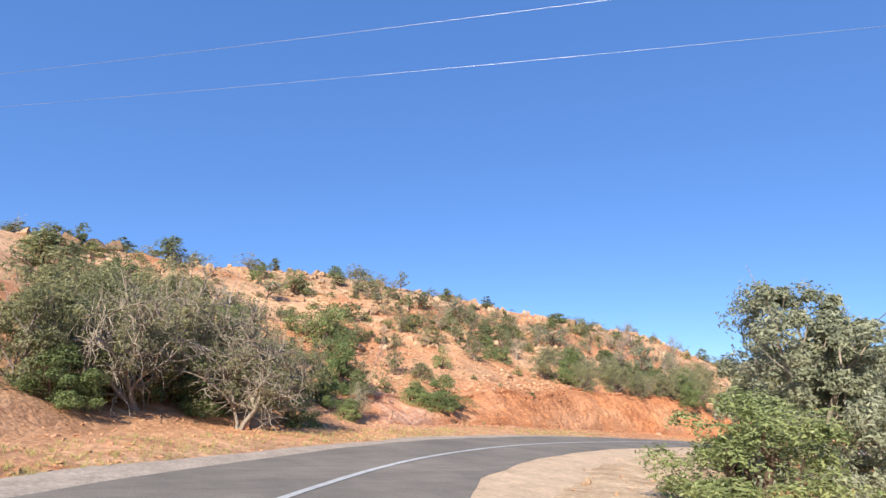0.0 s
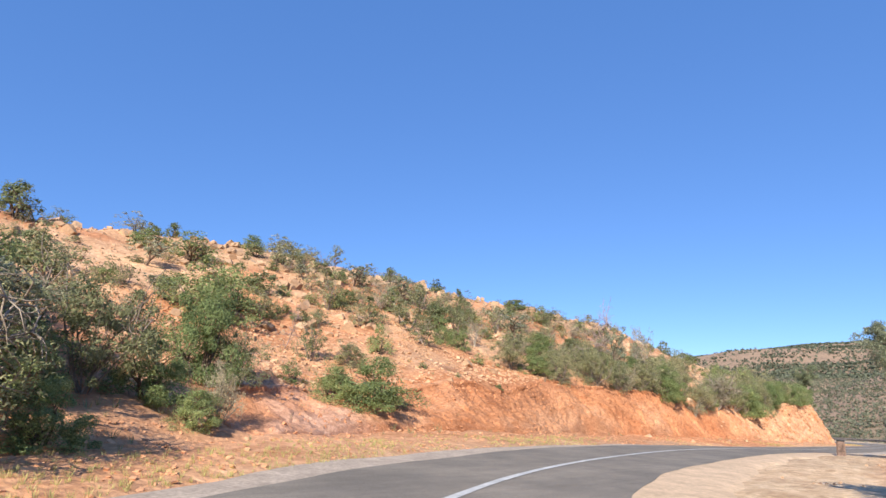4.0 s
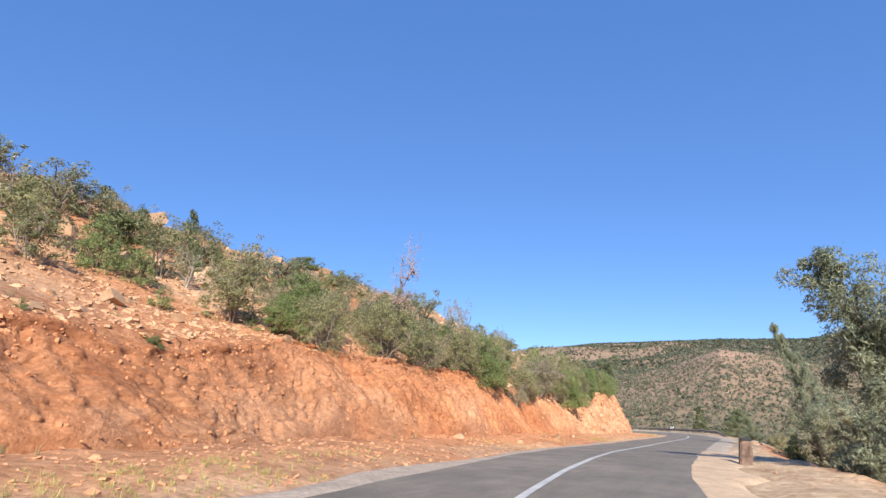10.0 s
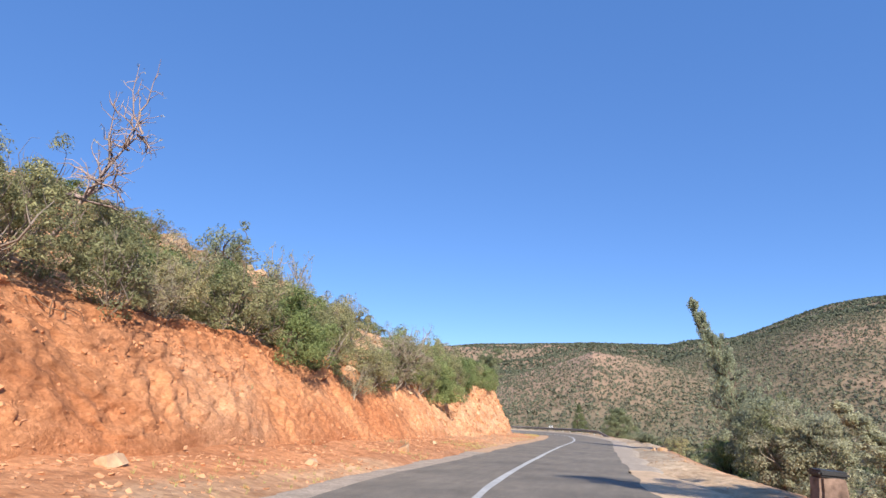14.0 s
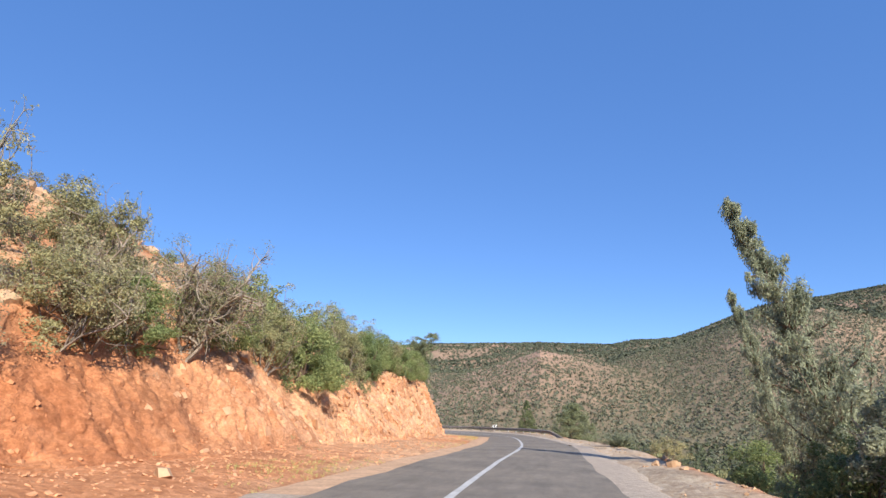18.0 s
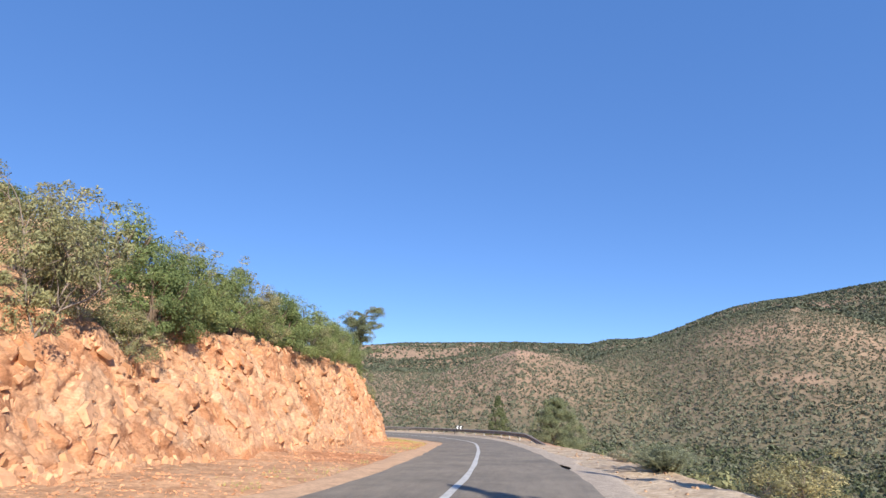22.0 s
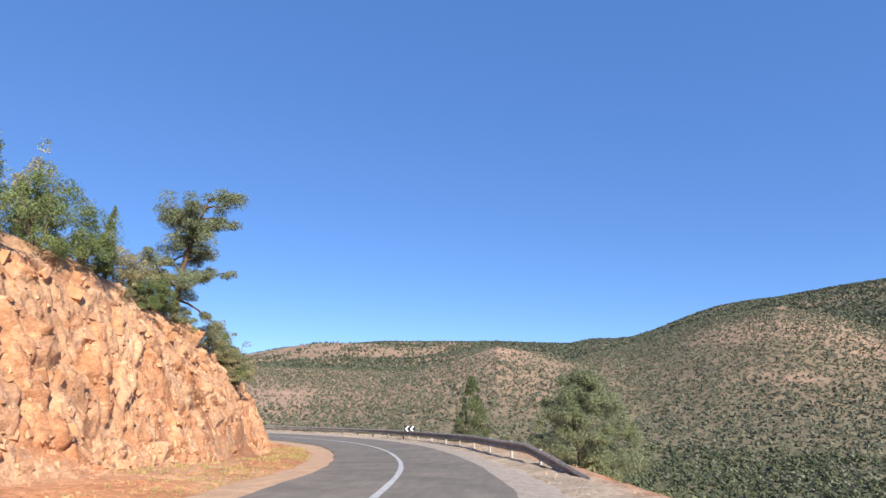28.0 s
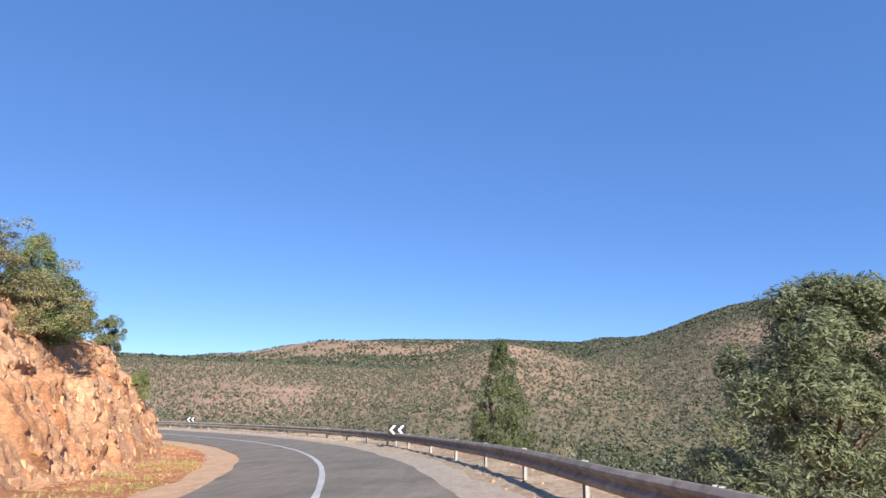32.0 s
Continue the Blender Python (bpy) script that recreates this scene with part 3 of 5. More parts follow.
def leaves_mesh(name, pos, out, size, material, rng, slim=0.5, hang=0.0, messy=0.58):
    """Small pointed leaves at the places given, turned roughly outward."""
    n = len(pos)
    nrm = out * (1.45 - messy) + rng.normal(size=(n, 3)) * messy + np.array([0, 0, 0.3])
    nrm /= np.linalg.norm(nrm, axis=1)[:, None]
    a = np.cross(nrm, rng.normal(size=(n, 3)) + np.array([0, 0, hang]))
    a /= np.linalg.norm(a, axis=1)[:, None] + 1e-9
    b = np.cross(nrm, a)
    s = (size * rng.uniform(0.6, 1.35, n))[:, None]
    co = np.stack([pos - a * s * slim * 0.5 - b * s * 0.38, pos + a * s * slim * 0.5 - b * s * 0.38, pos + b * s * 0.62], 1).reshape(-1, 3)
    return raw_mesh(name, co, np.arange(3 * n).reshape(-1, 3), material, True)


def bent(p, d, length, rng, steps=5, wander=0.25, lift=0.0):
    pts = [np.array(p, float)]
    d = np.array(d, float) / np.linalg.norm(d)
    for _ in range(steps):
        d = d + rng.normal(size=3) * wander + np.array([0, 0, lift])
        d /= np.linalg.norm(d)
        pts.append(pts[-1] + d * length / steps)
    return np.array(pts)


def limbs(rng, stems, first, split, twig, spread, wander=0.22, lift=0.04, thick=0.03, lean=0.0):
    """Stems from the foot that fork twice. Gives the limbs and their tips, for a plant one unit high."""
    lines, tips = [], []
    for _ in range(stems):
        az = rng.uniform(0, 2 * np.pi)
        d = np.array([np.cos(az) * spread + lean, np.sin(az) * spread, 1.0])
        p = bent((rng.normal() * 0.03, rng.normal() * 0.03, -0.06), d, first, rng, 5, wander * 0.7, lift)
        r = thick * rng.uniform(0.7, 1.1)
        lines.append((p, np.linspace(r, r * 0.55, len(p))))
        for _ in range(split):
            q = p[rng.integers(2, len(p))]
            az = rng.uniform(0, 2 * np.pi)
            d2 = np.array([np.cos(az), np.sin(az), rng.uniform(0.1, 1.0)]) + (p[-1] - p[0]) * 0.5
            b = bent(q, d2, first * rng.uniform(0.45, 0.8), rng, 4, wander, lift)
            lines.append((b, np.linspace(r * 0.5, r * 0.2, len(b))))
            tips.append(b[-1])
            for _ in range(twig):
                q2 = b[rng.integers(1, len(b))]
                d3 = rng.normal(size=3) + (b[-1] - b[0]) * 2.0
                c = bent(q2, d3, first * rng.uniform(0.18, 0.4), rng, 3, wander * 1.3, lift * 0.5)
                lines.append((c, np.linspace(r * 0.2, r * 0.07, len(c))))
                tips.append(c[-1])
        tips.append(p[-1])
    return lines, np.array(tips)


def fit_unit(lines, tips, h=0.92, w=0.42):
    allp = np.concatenate([p for p, _ in lines])
    sz = h / max(allp[:, 2].max(), 1e-3)
    sx = w / max(np.percentile(np.hypot(allp[:, 0], allp[:, 1]), 96), 1e-3)
    sc = np.array([sx, sx, sz])
    kept = []
    for p, r in lines:
        q = p * sc
        reach = np.hypot(q[:, 0], q[:, 1])
        q[:, :2] *= (np.where(reach < w, reach, w + 0.2 * (reach - w)) / np.maximum(reach, 1e-6))[:, None]
        kept.append((q, r))
    return kept, np.array([q[-1] for q, _ in kept if q[-1, 2] > 0.15])


def puffs(rng, centres, radius, count, flat=0.75, skin=0.35, under=-1.0):
    """Leaf places in rounded puffs about the centres. skin: how deep the leaves reach; under: how far down they go round each puff."""
    c = rng.integers(0, len(centres), count)
    v = rng.normal(size=(count, 3))
    v /= np.linalg.norm(v, axis=1)[:, None]
    v[:, 2] = np.where(v[:, 2] < under, -v[:, 2], v[:, 2])
    r = radius[c] if np.ndim(radius) else np.full(count, radius)
    wave = 1 + 0.22 * np.sin(v[:, 0] * 7 + c) * np.sin(v[:, 1] * 6 + 2 * c) + 0.12 * np.sin(v[:, 2] * 11 + c)
    p = centres[c] + v * (r * wave * rng.uniform(skin, 1.0, count) ** 0.6)[:, None] * np.array([1, 1, flat])
    mid = np.array([0, 0, 0.4])
    o = p - mid
    o = v * 0.85 + o / (np.linalg.norm(o, axis=1)[:, None] + 1e-6) * 0.35
    return p, o


def dome(rng, n, low, rx=0.36, top=0.8, full=1.0):
    """Puff centres over a lopsided dome."""
    az, u = rng.uniform(0, 2 * np.pi, n), rng.uniform(0, 1, n) ** 1.15
    rr = rx * np.sqrt(np.clip(1 - u**2, 0.04, 1)) * rng.uniform(0.45, 1.12, n) * (1 + 0.25 * np.cos(az * 2 + rng.uniform(0, 6)))
    return np.stack([np.cos(az) * rr, np.sin(az) * rr, low + (top - low) * u], -1)


def plant_meshes(kind, seed, fine=2):
    """Trunk and crown of a plant one unit high and broad. fine (0 to 3): how small its leaves are, by its distance from the road."""
    rng = np.random.default_rng(seed)
    many, big = ((0.2, 1.7), (0.46, 1.35), (1.45, 0.94), (2.1, 0.82))[fine]
    if kind == "green":
        ln, tp = fit_unit(*limbs(rng, 5, 0.7, 3, 1, 0.8), 0.7, 0.34)
        c = np.concatenate([dome(rng, 44, -0.02, 0.42, 0.84), tp[::4]])
        p, o = puffs(rng, c, rng.uniform(0.07, 0.17, len(c)), int(9800 * many), 0.9, 0.45, -0.75)
        leaf, wood, size, slim = M_GREEN, M_BARK, 0.033, 0.4
    elif kind == "dark":
        ln, tp = fit_unit(*limbs(rng, 4, 0.7, 3, 1, 0.6), 0.72, 0.34)
        c = np.concatenate([dome(rng, 24, 0.1, 0.37, 0.84), tp[::4]])
        p, o = puffs(rng, c, rng.uniform(0.07, 0.17, len(c)), int(6400 * many), 0.9, 0.45, -0.75)
        leaf, wood, size, slim = M_DARK, M_BARK, 0.042, 0.45
    elif kind == "olive":
        ln, tp = fit_unit(*limbs(rng, 6, 0.7, 5 if fine >= 2 else 3, 3 if fine >= 2 else 1, 0.9, 0.24, 0.03, 0.014))
        c = np.concatenate([tp[tp[:, 2] > 0.2][::3], dome(rng, 30, 0.0, 0.39)])
        p, o = puffs(rng, c, rng.uniform(0.045, 0.14, len(c)), int(6000 * many), 0.9, 0.4, -0.75)
        leaf, wood, size, slim = M_OLIVE, M_TWIG, 0.031, 0.42
    elif kind == "dry":
        ln, tp = fit_unit(*limbs(rng, 7, 0.7, 7, 6 if fine >= 2 else 3, 0.9, 0.32, -0.02, 0.014))
        p, o = puffs(rng, tp, 0.06, int(3400 * many))
        leaf, wood, size, slim = M_DRY, M_DEADWOOD, 0.026, 0.4
    elif kind == "plume":
        ln, tips = [], []
        for _ in range(70):
            az, sp = rng.uniform(0, 6.28), rng.uniform(0.05, 0.75)
            b = bent((rng.normal() * 0.06, rng.normal() * 0.06, -0.04), (np.cos(az) * sp, np.sin(az) * sp, 1), rng.uniform(0.6, 1.0), rng, 6, 0.08, -0.03)
            ln.append((b, np.linspace(0.008, 0.002, len(b))))
            tips += list(b[2:])
        p, o = puffs(rng, np.array(tips), 0.035, int(7000 * many), 1.6)
        leaf, wood, size, slim = M_GREY, M_GREY, 0.06, 0.16
    elif kind == "gnarled":
        ln, tp = fit_unit(*limbs(rng, 3, 0.62, 11, 22, 0.5, 0.34, 0.03, 0.024, 0.1), 0.97, 0.48)
        p, o = puffs(rng, tp[::2], 0.055, int(8000 * many))
        leaf, wood, size, slim = M_OLIVE, M_DEADWOOD, 0.015, 0.4
    elif kind == "grove":
        ln, tp = fit_unit(*limbs(rng, 3, 0.8, 11, 7, 0.25, 0.2, 0.06, 0.02, 0.0), 0.95, 0.4)
        # one bough hangs out over the road
        bough = bent((-0.05, 0, 0.4), (-0.62, 0, 0.75), 0.62, rng, 8, 0.06, 0.0)
        ln.append((bough, np.linspace(0.016, 0.004, len(bough))))
        out = bough[rng.integers(3, len(bough), 44)] + rng.normal(size=(44, 3)) * np.array([0.05, 0.08, 0.05]) - np.array([0, 0, 0.035])
        c = np.concatenate([tp[tp[:, 2] > 0.25][::2], dome(rng, 80, 0.16, 0.4, 0.84), out])
        p, o = puffs(rng, c, rng.uniform(0.03, 0.08, len(c)), int(46000 * many), 0.9, 0.4, -0.75)
        leaf, wood, size, slim = M_GREY, M_BARK, 0.019, 0.34
    elif kind == "pale":
        ln, tp = fit_unit(*limbs(rng, 2, 0.75, 9, 4, 0.25, 0.2, 0.1, 0.024, 0.15), 0.94, 0.36)
        p, o = puffs(rng, tp[tp[:, 2] > 0.35], 0.045, int(800 * many))
        leaf, wood, size, slim = M_GREY, M_DEADWOOD, 0.034, 0.4
    elif kind == "bare":
        trunk = bent((-0.3, 0, -0.04), (0.62, 0, 0.8), 1.1, rng, 9, 0.13, 0.05)
        trunk *= np.array([1, 1, 0.9 / trunk[:, 2].max()])
        ln, tp = [(trunk, np.linspace(0.026, 0.005, len(trunk)))], []
        for n in range(26):
            q = trunk[rng.integers(2, len(trunk))] + rng.normal(size=3) * 0.01
            b = bent(q, (rng.normal() * 0.8 + 0.35, rng.normal() * 0.8, rng.uniform(0.0, 1.1)), rng.uniform(0.16, 0.42), rng, 5, 0.26, 0.0)
            ln.append((b, np.linspace(0.009, 0.003, len(b))))
            for _ in range(9):
                c = bent(b[rng.integers(1, 6)], rng.normal(size=3) + (b[-1] - b[0]) * 3 + np.array([0, 0, 0.3]), rng.uniform(0.05, 0.16), rng, 3, 0.3, 0.0)
                ln.append((c, np.linspace(0.0035, 0.0015, len(c))))
                tp.append(c[-1])
        p, o = puffs(rng, np.array(tp), 0.02, 260)
        leaf, wood, size, slim = M_DRY, M_PINKWOOD, 0.02, 0.4
    elif kind == "tree":
        ln, tp = fit_unit(*limbs(rng, 1, 0.8, 9, 3, 0.2, 0.24, 0.05, 0.04, 0.1))
        c = np.concatenate([tp[tp[:, 2] > 0.3], dome(rng, 9, 0.45, 0.3, 0.88)])
        p, o = puffs(rng, c, rng.uniform(0.05, 0.11, len(c)), int(4600 * many))
        leaf, wood, size, slim = M_GREY, M_BARK, 0.034, 0.45
    elif kind == "roadside":
        ln, tp = fit_unit(*limbs(rng, 5, 0.75, 6, 4, 0.5, 0.22, 0.05, 0.016), 0.95, 0.42)
        c = np.concatenate([tp[::2], dome(rng, 85, 0.0, 0.42, 0.84)])
        p, o = puffs(rng, c, rng.uniform(0.03, 0.095, len(c)), int(34000 * many), 0.9, 0.4, -0.75)
        leaf, wood, size, slim = M_GREY, M_DEADWOOD, 0.022, 0.42
    elif kind == "full":
        ln, tp = fit_unit(*limbs(rng, 1, 0.95, 12, 2, 0.05, 0.1, 0.1, 0.02), 0.72, 0.22)
        n = 190
        u, az = rng.uniform(0, 1, n), rng.uniform(0, 6.28, n)
        rr = 0.46 * np.sqrt(np.clip(1 - u**1.4, 0, 1)) * (0.55 + 0.45 * np.minimum(1, u * 4 + 0.4)) * rng.uniform(0.3, 1.05, n)
        c = np.stack([np.cos(az) * rr, np.sin(az) * rr, 0.04 + 0.9 * u], -1)
        p, o = puffs(rng, c, rng.uniform(0.04, 0.1, n) * (1.1 - 0.5 * u), int(64000 * many), 1.1, 0.4, -0.8)
        leaf, wood, size, slim = M_CONIFER, M_BARK, 0.0195, 0.3
    elif kind == "cone":
        ln, tp = fit_unit(*limbs(rng, 1, 0.95, 9, 1, 0.08, 0.12, 0.1, 0.04), 0.95, 0.3)
        ln = ln[:1]
        u = rng.uniform(0, 1, 110) ** 1.2
        az = rng.uniform(0, 6.28, 110)
        rr = 0.4 * (1 - u * 0.88) * rng.uniform(0.35, 1.05, 110)
        c = np.stack([np.cos(az) * rr, np.sin(az) * rr, 0.03 + 0.92 * u], -1)
        p, o = puffs(rng, c, rng.uniform(0.04, 0.1, 110) * (1.1 - 0.5 * u), int(14000 * many), 1.1, 0.4, -0.8)
        leaf, wood, size, slim = M_DARK, M_BARK, 0.026, 0.4
    elif kind == "pine":
        trunk = bent((0, 0, -0.03), (0.12, 0, 1), 1.0, rng, 9, 0.06, 0.02)
        trunk *= np.array([1, 1, 0.98 / trunk[:, 2].max()])
        ln, c = [(trunk, np.linspace(0.032, 0.006, len(trunk)))], []
        for n in range(42):
            z = rng.uniform(0.12, 0.97)
            q = np.array([np.interp(z, trunk[:, 2], trunk[:, i]) for i in range(3)])
            az = rng.uniform(0, 6.28)
            reach = (0.44 - 0.18 * z) * rng.uniform(0.55, 1.1)
            b = bent(q, (np.cos(az), np.sin(az), rng.uniform(-0.1, 0.75)), reach, rng, 5, 0.2, -0.05)
            ln.append((b, np.linspace(0.012, 0.003, len(b))))
            for k in (2, 3, 4, 5):
                c.append(b[k] + rng.normal(size=3) * 0.025)
        c = np.array(c + [trunk[-1]])
        p, o = puffs(rng, c, rng.uniform(0.035, 0.085, len(c)), int(36000 * many), 0.75, 0.4, -0.7)
        leaf, wood, size, slim = M_CONIFER, M_BARK, 0.022, 0.24
    else:  # spire: a leaning, ragged, tall tree that narrows to its tip
        trunk = bent((0.0, 0, -0.03), (-0.62, 0, 1), 1.0, rng, 9, 0.03, 0.0)
        trunk = trunk * np.array([0.62 / max(-trunk[-1, 0], 0.2), 1, 0.98 / trunk[:, 2].max()]) + np.array([0.3, 0, 0])
        ln, c = [(trunk, np.linspace(0.022, 0.004, len(trunk)))], []
        for n in range(150):
            z = 0.03 + 0.95 * rng.uniform(0, 1) ** 1.35
            q = np.array([np.interp(z, trunk[:, 2], trunk[:, i]) for i in range(3)])
            az = rng.uniform(0, 6.28)
            reach = (0.44 * (1 - z) ** 1.15 + 0.03) * rng.uniform(0.35, 1.15)
            b = bent(q, (np.cos(az), np.sin(az), 0.45), reach, rng, 4, 0.2, 0.02)
            ln.append((b, np.linspace(0.008, 0.002, len(b))))
            c += [b[2], b[3], b[4]]
        c = np.array(c)
        p, o = puffs(rng, c, rng.uniform(0.028, 0.065, len(c)) * (1.1 - 0.65 * np.clip(c[:, 2], 0, 1)), int(32000 * many), 0.9)
        leaf, wood, size, slim = M_FEATHER, M_BARK, 0.0185, 0.3
    if kind in ("pine", "spire"):
        return [("trunk", tubes_mesh("trunk_" + kind, ln[:1], wood, 7)), ("crown", leaves_mesh("crown_" + kind, p, o, size * big, leaf, rng, slim))] + [
            ("branch", tubes_mesh("branch_" + kind, [b], wood)) for b in ln[1:]]
    return [("trunk", tubes_mesh("trunk_" + kind, ln, wood)), ("crown", leaves_mesh("crown_" + kind, p, o, size * big, leaf, rng, slim))]


PLANT = {"G": ("green", "shrub", "dense bright green shrub on the stony red slope", "shrub"),
         "K": ("dark", "bush", "rounded dark green bush on the rocky hill", "bush"),
         "O": ("olive", "thorn_shrub", "olive-green thorny shrub with grey bare stems", "shrub"),
         "D": ("dry", "dry_shrub", "leafless grey dried-out shrub with tangled twigs", "dry shrub"),
         "P": ("pale", "small_tree", "thin pale grey tree with sparse leaves", "tree"),
         "B": ("bare", "dead_tree", "bare pinkish dead tree above the bank", "dead tree"),
         "T": ("tree", "small_tree", "small grey-green tree with an open crown", "tree"),
         "C": ("cone", "juniper", "upright conical dark green juniper", "conifer"),
         "F": ("full", "conifer", "full feathery green conifer behind the guard rail", "conifer"),
         "V": ("plume", "broom_bush", "pale feathery broom bush at the road's edge", "bush"),
         "W": ("gnarled", "gnarled_tree", "gnarled grey tree with mostly bare tangled branches by the verge", "tree"),
         "Q": ("grove", "roadside_tree", "tall grey-green tree with a dense crown at the valley edge", "tree"),
         "R": ("roadside", "roadside_tree", "bushy grey-green tree at the edge of the sandy pull-out", "tree"),
         "N": ("pine", "conifer", "tall conifer with layered drooping branches on the rock", "conifer"),
         "Y": ("spire", "conifer", "tall leaning ragged conifer beside the road", "conifer")}
_kept = {}
_count = [0]


def plant(kind, x, y, h, w, z=None, label=""):
    """A plant as one thing with its trunk and crown, standing on the ground."""
    _count[0] += 1
    style, name, text, cat = PLANT[kind]
    away = abs(float(off_road([x], [y])[1][0]))
    fine = 0 if (h < 0.8 and away > 7) or away > 13.5 else 1 if away > 9.5 and kind not in "FQN" else 3 if h > 2.1 and kind in "GO" else 2
    key = (style, _count[0] % (1 if kind in "NYB" else 3), fine)
    if key not in _kept:
        _kept[key] = plant_meshes(style, 11 + 7 * key[1] + sum(map(ord, style)), fine)
    rng = random.Random(int(x * 131 + y * 17))
    top = new(name)
    top.empty_display_size = 0.2
    zz = float(ground_z(x, y)) if z is None else z
    turn = rng.uniform(0, 360) if kind not in "YBQ" else 0
    top.matrix_world = Matrix.Translation((x, y, zz - 0.03)) @ pose(0, 0, 0, 0, 0, turn) @ Matrix.Diagonal((w, w, h, 1))
    for nm, me in _kept[key]:
        ob = new(nm, me)
        ob.parent = top
    tagged(top, label or text, cat, group="plants of the roadside and hill")
    return top


def plants(text):
    for row in text.split(";"):
        k, *v = row.split()
        plant(k, *map(float, v))


# by the start of the walk
plants("G -14.0 3.6 1.4 1.9;G -13.6 4.7 1.4 1.5;W -12.4 5.0 2.9 3.3;W -14.7 4.9 3.2 3.4;W -12.9 3.2 3.0 3.2;O -13.5 2.7 2.2 2.3;"
       "O -14.1 3.5 2.5 2.6;T -15.3 6.6 2.1 2.7;G -13.3 7.0 0.8 1.1;O -15.6 7.9 2.2 2.1;G -17.6 10.5 2.4 1.9;D -15.2 9.9 1.4 0.9")
plants("G -13.2 2.2 1.4 2.0;O -14.3 4.2 1.8 2.2;G -14.2 5.7 1.3 1.6;G -15.0 7.0 1.2 1.6;O -14.6 1.6 2.3 2.6;G -15.8 8.9 1.3 1.4;"
       "O -17.4 11.2 1.6 1.6;O -16.6 4.4 2.6 2.6;O -15.2 2.8 2.6 2.8;G -14.9 9.4 0.7 1.0;O -12.4 1.1 2.1 2.2;G -12.0 1.7 1.1 1.5")
plants("O -13.3 1.9 2.1 2.4")
plants("O -16.2 2.6 2.4 3.0;O -18.2 5.0 2.8 3.2;G -16.4 6.2 2.1 2.6;K -36.6 9.7 1.9 2.7;K -38.2 7.3 1.0 2.1;K -35.3 3.5 1.4 2.4;"
       "D -37.9 2.0 1.4 1.0;K -36.1 4.8 1.6 1.4;G -26.6 15.5 1.8 2.0;K -40.1 17.9 1.2 1.3;G -34.3 16.8 1.7 3.4;O -21.0 8.0 2.0 2.4")
# the open slope
plants("G -24.7 13.7 2.5 3.3;G -26.0 15.4 0.9 1.6;G -19.2 13.7 0.6 0.9;O -21.9 16.1 1.6 1.3;G -17.4 15.2 1.5 2.6;G -17.9 14.2 1.0 1.5;"
       "O -21.2 17.2 1.0 1.7;G -22.5 19.5 1.3 1.0;K -29.0 17.9 1.2 2.0;K -36.5 21.4 0.9 1.8;T -38.5 28.7 2.0 1.4;K -34.9 25.3 1.1 1.5")
plants("O -26.9 20.2 1.8 1.8")
plants("O -25.1 20.5 1.2 1.3;G -28.1 24.9 1.4 1.6;O -23.6 22.9 1.4 1.8;G -24.2 24.8 1.5 1.3;C -29.5 31.8 2.5 1.8;G -23.8 25.6 1.2 1.1;"
       "O -28.8 34.5 2.2 2.1;O -22.1 27.3 2.1 2.5;G -21.4 28.2 1.1 1.7;O -20.4 28.9 1.9 1.6;K -34.0 32.8 1.5 1.0;K -38.0 33.3 1.3 1.4")
plants("K -39.5 40.0 1.5 2.1;G -20.8 20.2 0.25 0.5;G -19.6 23.1 0.28 0.45;G -19.9 21.1 0.22 0.25;O -33.5 48.0 1.6 3.4;D -29.2 37.4 2.0 2.2;"
       "O -20.5 32.2 2.4 2.2;B -22.4 34.9 3.3 3.0;O -20.4 34.4 1.8 1.9;O -21.6 33.6 2.2 2.2;D -20.6 35.6 1.6 1.8;G -25.1 41.3 1.9 2.2")
plants("T -25.1 43.6 3.4 2.2;G -20.9 41.5 2.3 2.8;"
       "P -26.1 50.7 3.9 2.0")
# above the red bank
plants("P -25.6 48.0 3.6 1.8;W -21.6 52.8 3.4 3.6;G -22.2 54.6 2.6 2.6;O -23.8 51.4 3.0 3.0;P -24.6 53.6 3.2 1.8;O -22.6 47.8 2.6 2.4;"
       "O -21.2 44.3 2.6 2.4;G -21.1 43.0 1.7 1.6;G -21.5 45.4 0.9 1.1;D -21.5 49.5 2.8 2.5;O -30.1 51.4 2.4 2.8;G -23.2 37.5 1.8 2.0")
plants("G -23.2 46.5 2.4 2.4;O -21.0 36.6 1.7 1.8;D -23.0 34.0 1.9 1.8;O -25.5 55.0 2.2 2.4;O -20.9 38.2 2.0 2.4;O -21.4 39.8 2.2 2.6;"
       "G -22.4 40.2 2.2 2.4;O -22.8 44.6 2.6 2.6;D -20.9 46.0 1.8 2.2;O -21.3 48.6 2.2 2.6;G -21.7 51.0 1.8 2.2;O -22.4 36.0 2.2 2.4")
plants("O -21.5 30.4 1.9 2.2;"
       "G -23.0 31.0 1.8 2.2")
plants("G -21.8 59.8 3.2 3.5;O -21.9 65.0 3.2 2.6;G -21.9 63.3 1.6 1.4;G -22.4 69.3 2.8 2.7;G -22.4 73.5 2.5 2.6;G -24.1 90.0 2.4 2.6;"
       "G -22.7 80.3 2.8 3.2;O -23.6 88.4 2.3 2.3;K -34.5 74.4 1.8 1.6;P -34.0 66.0 2.4 1.6;O -27.4 91.5 2.0 2.0;O -24.6 63.0 2.6 2.6")
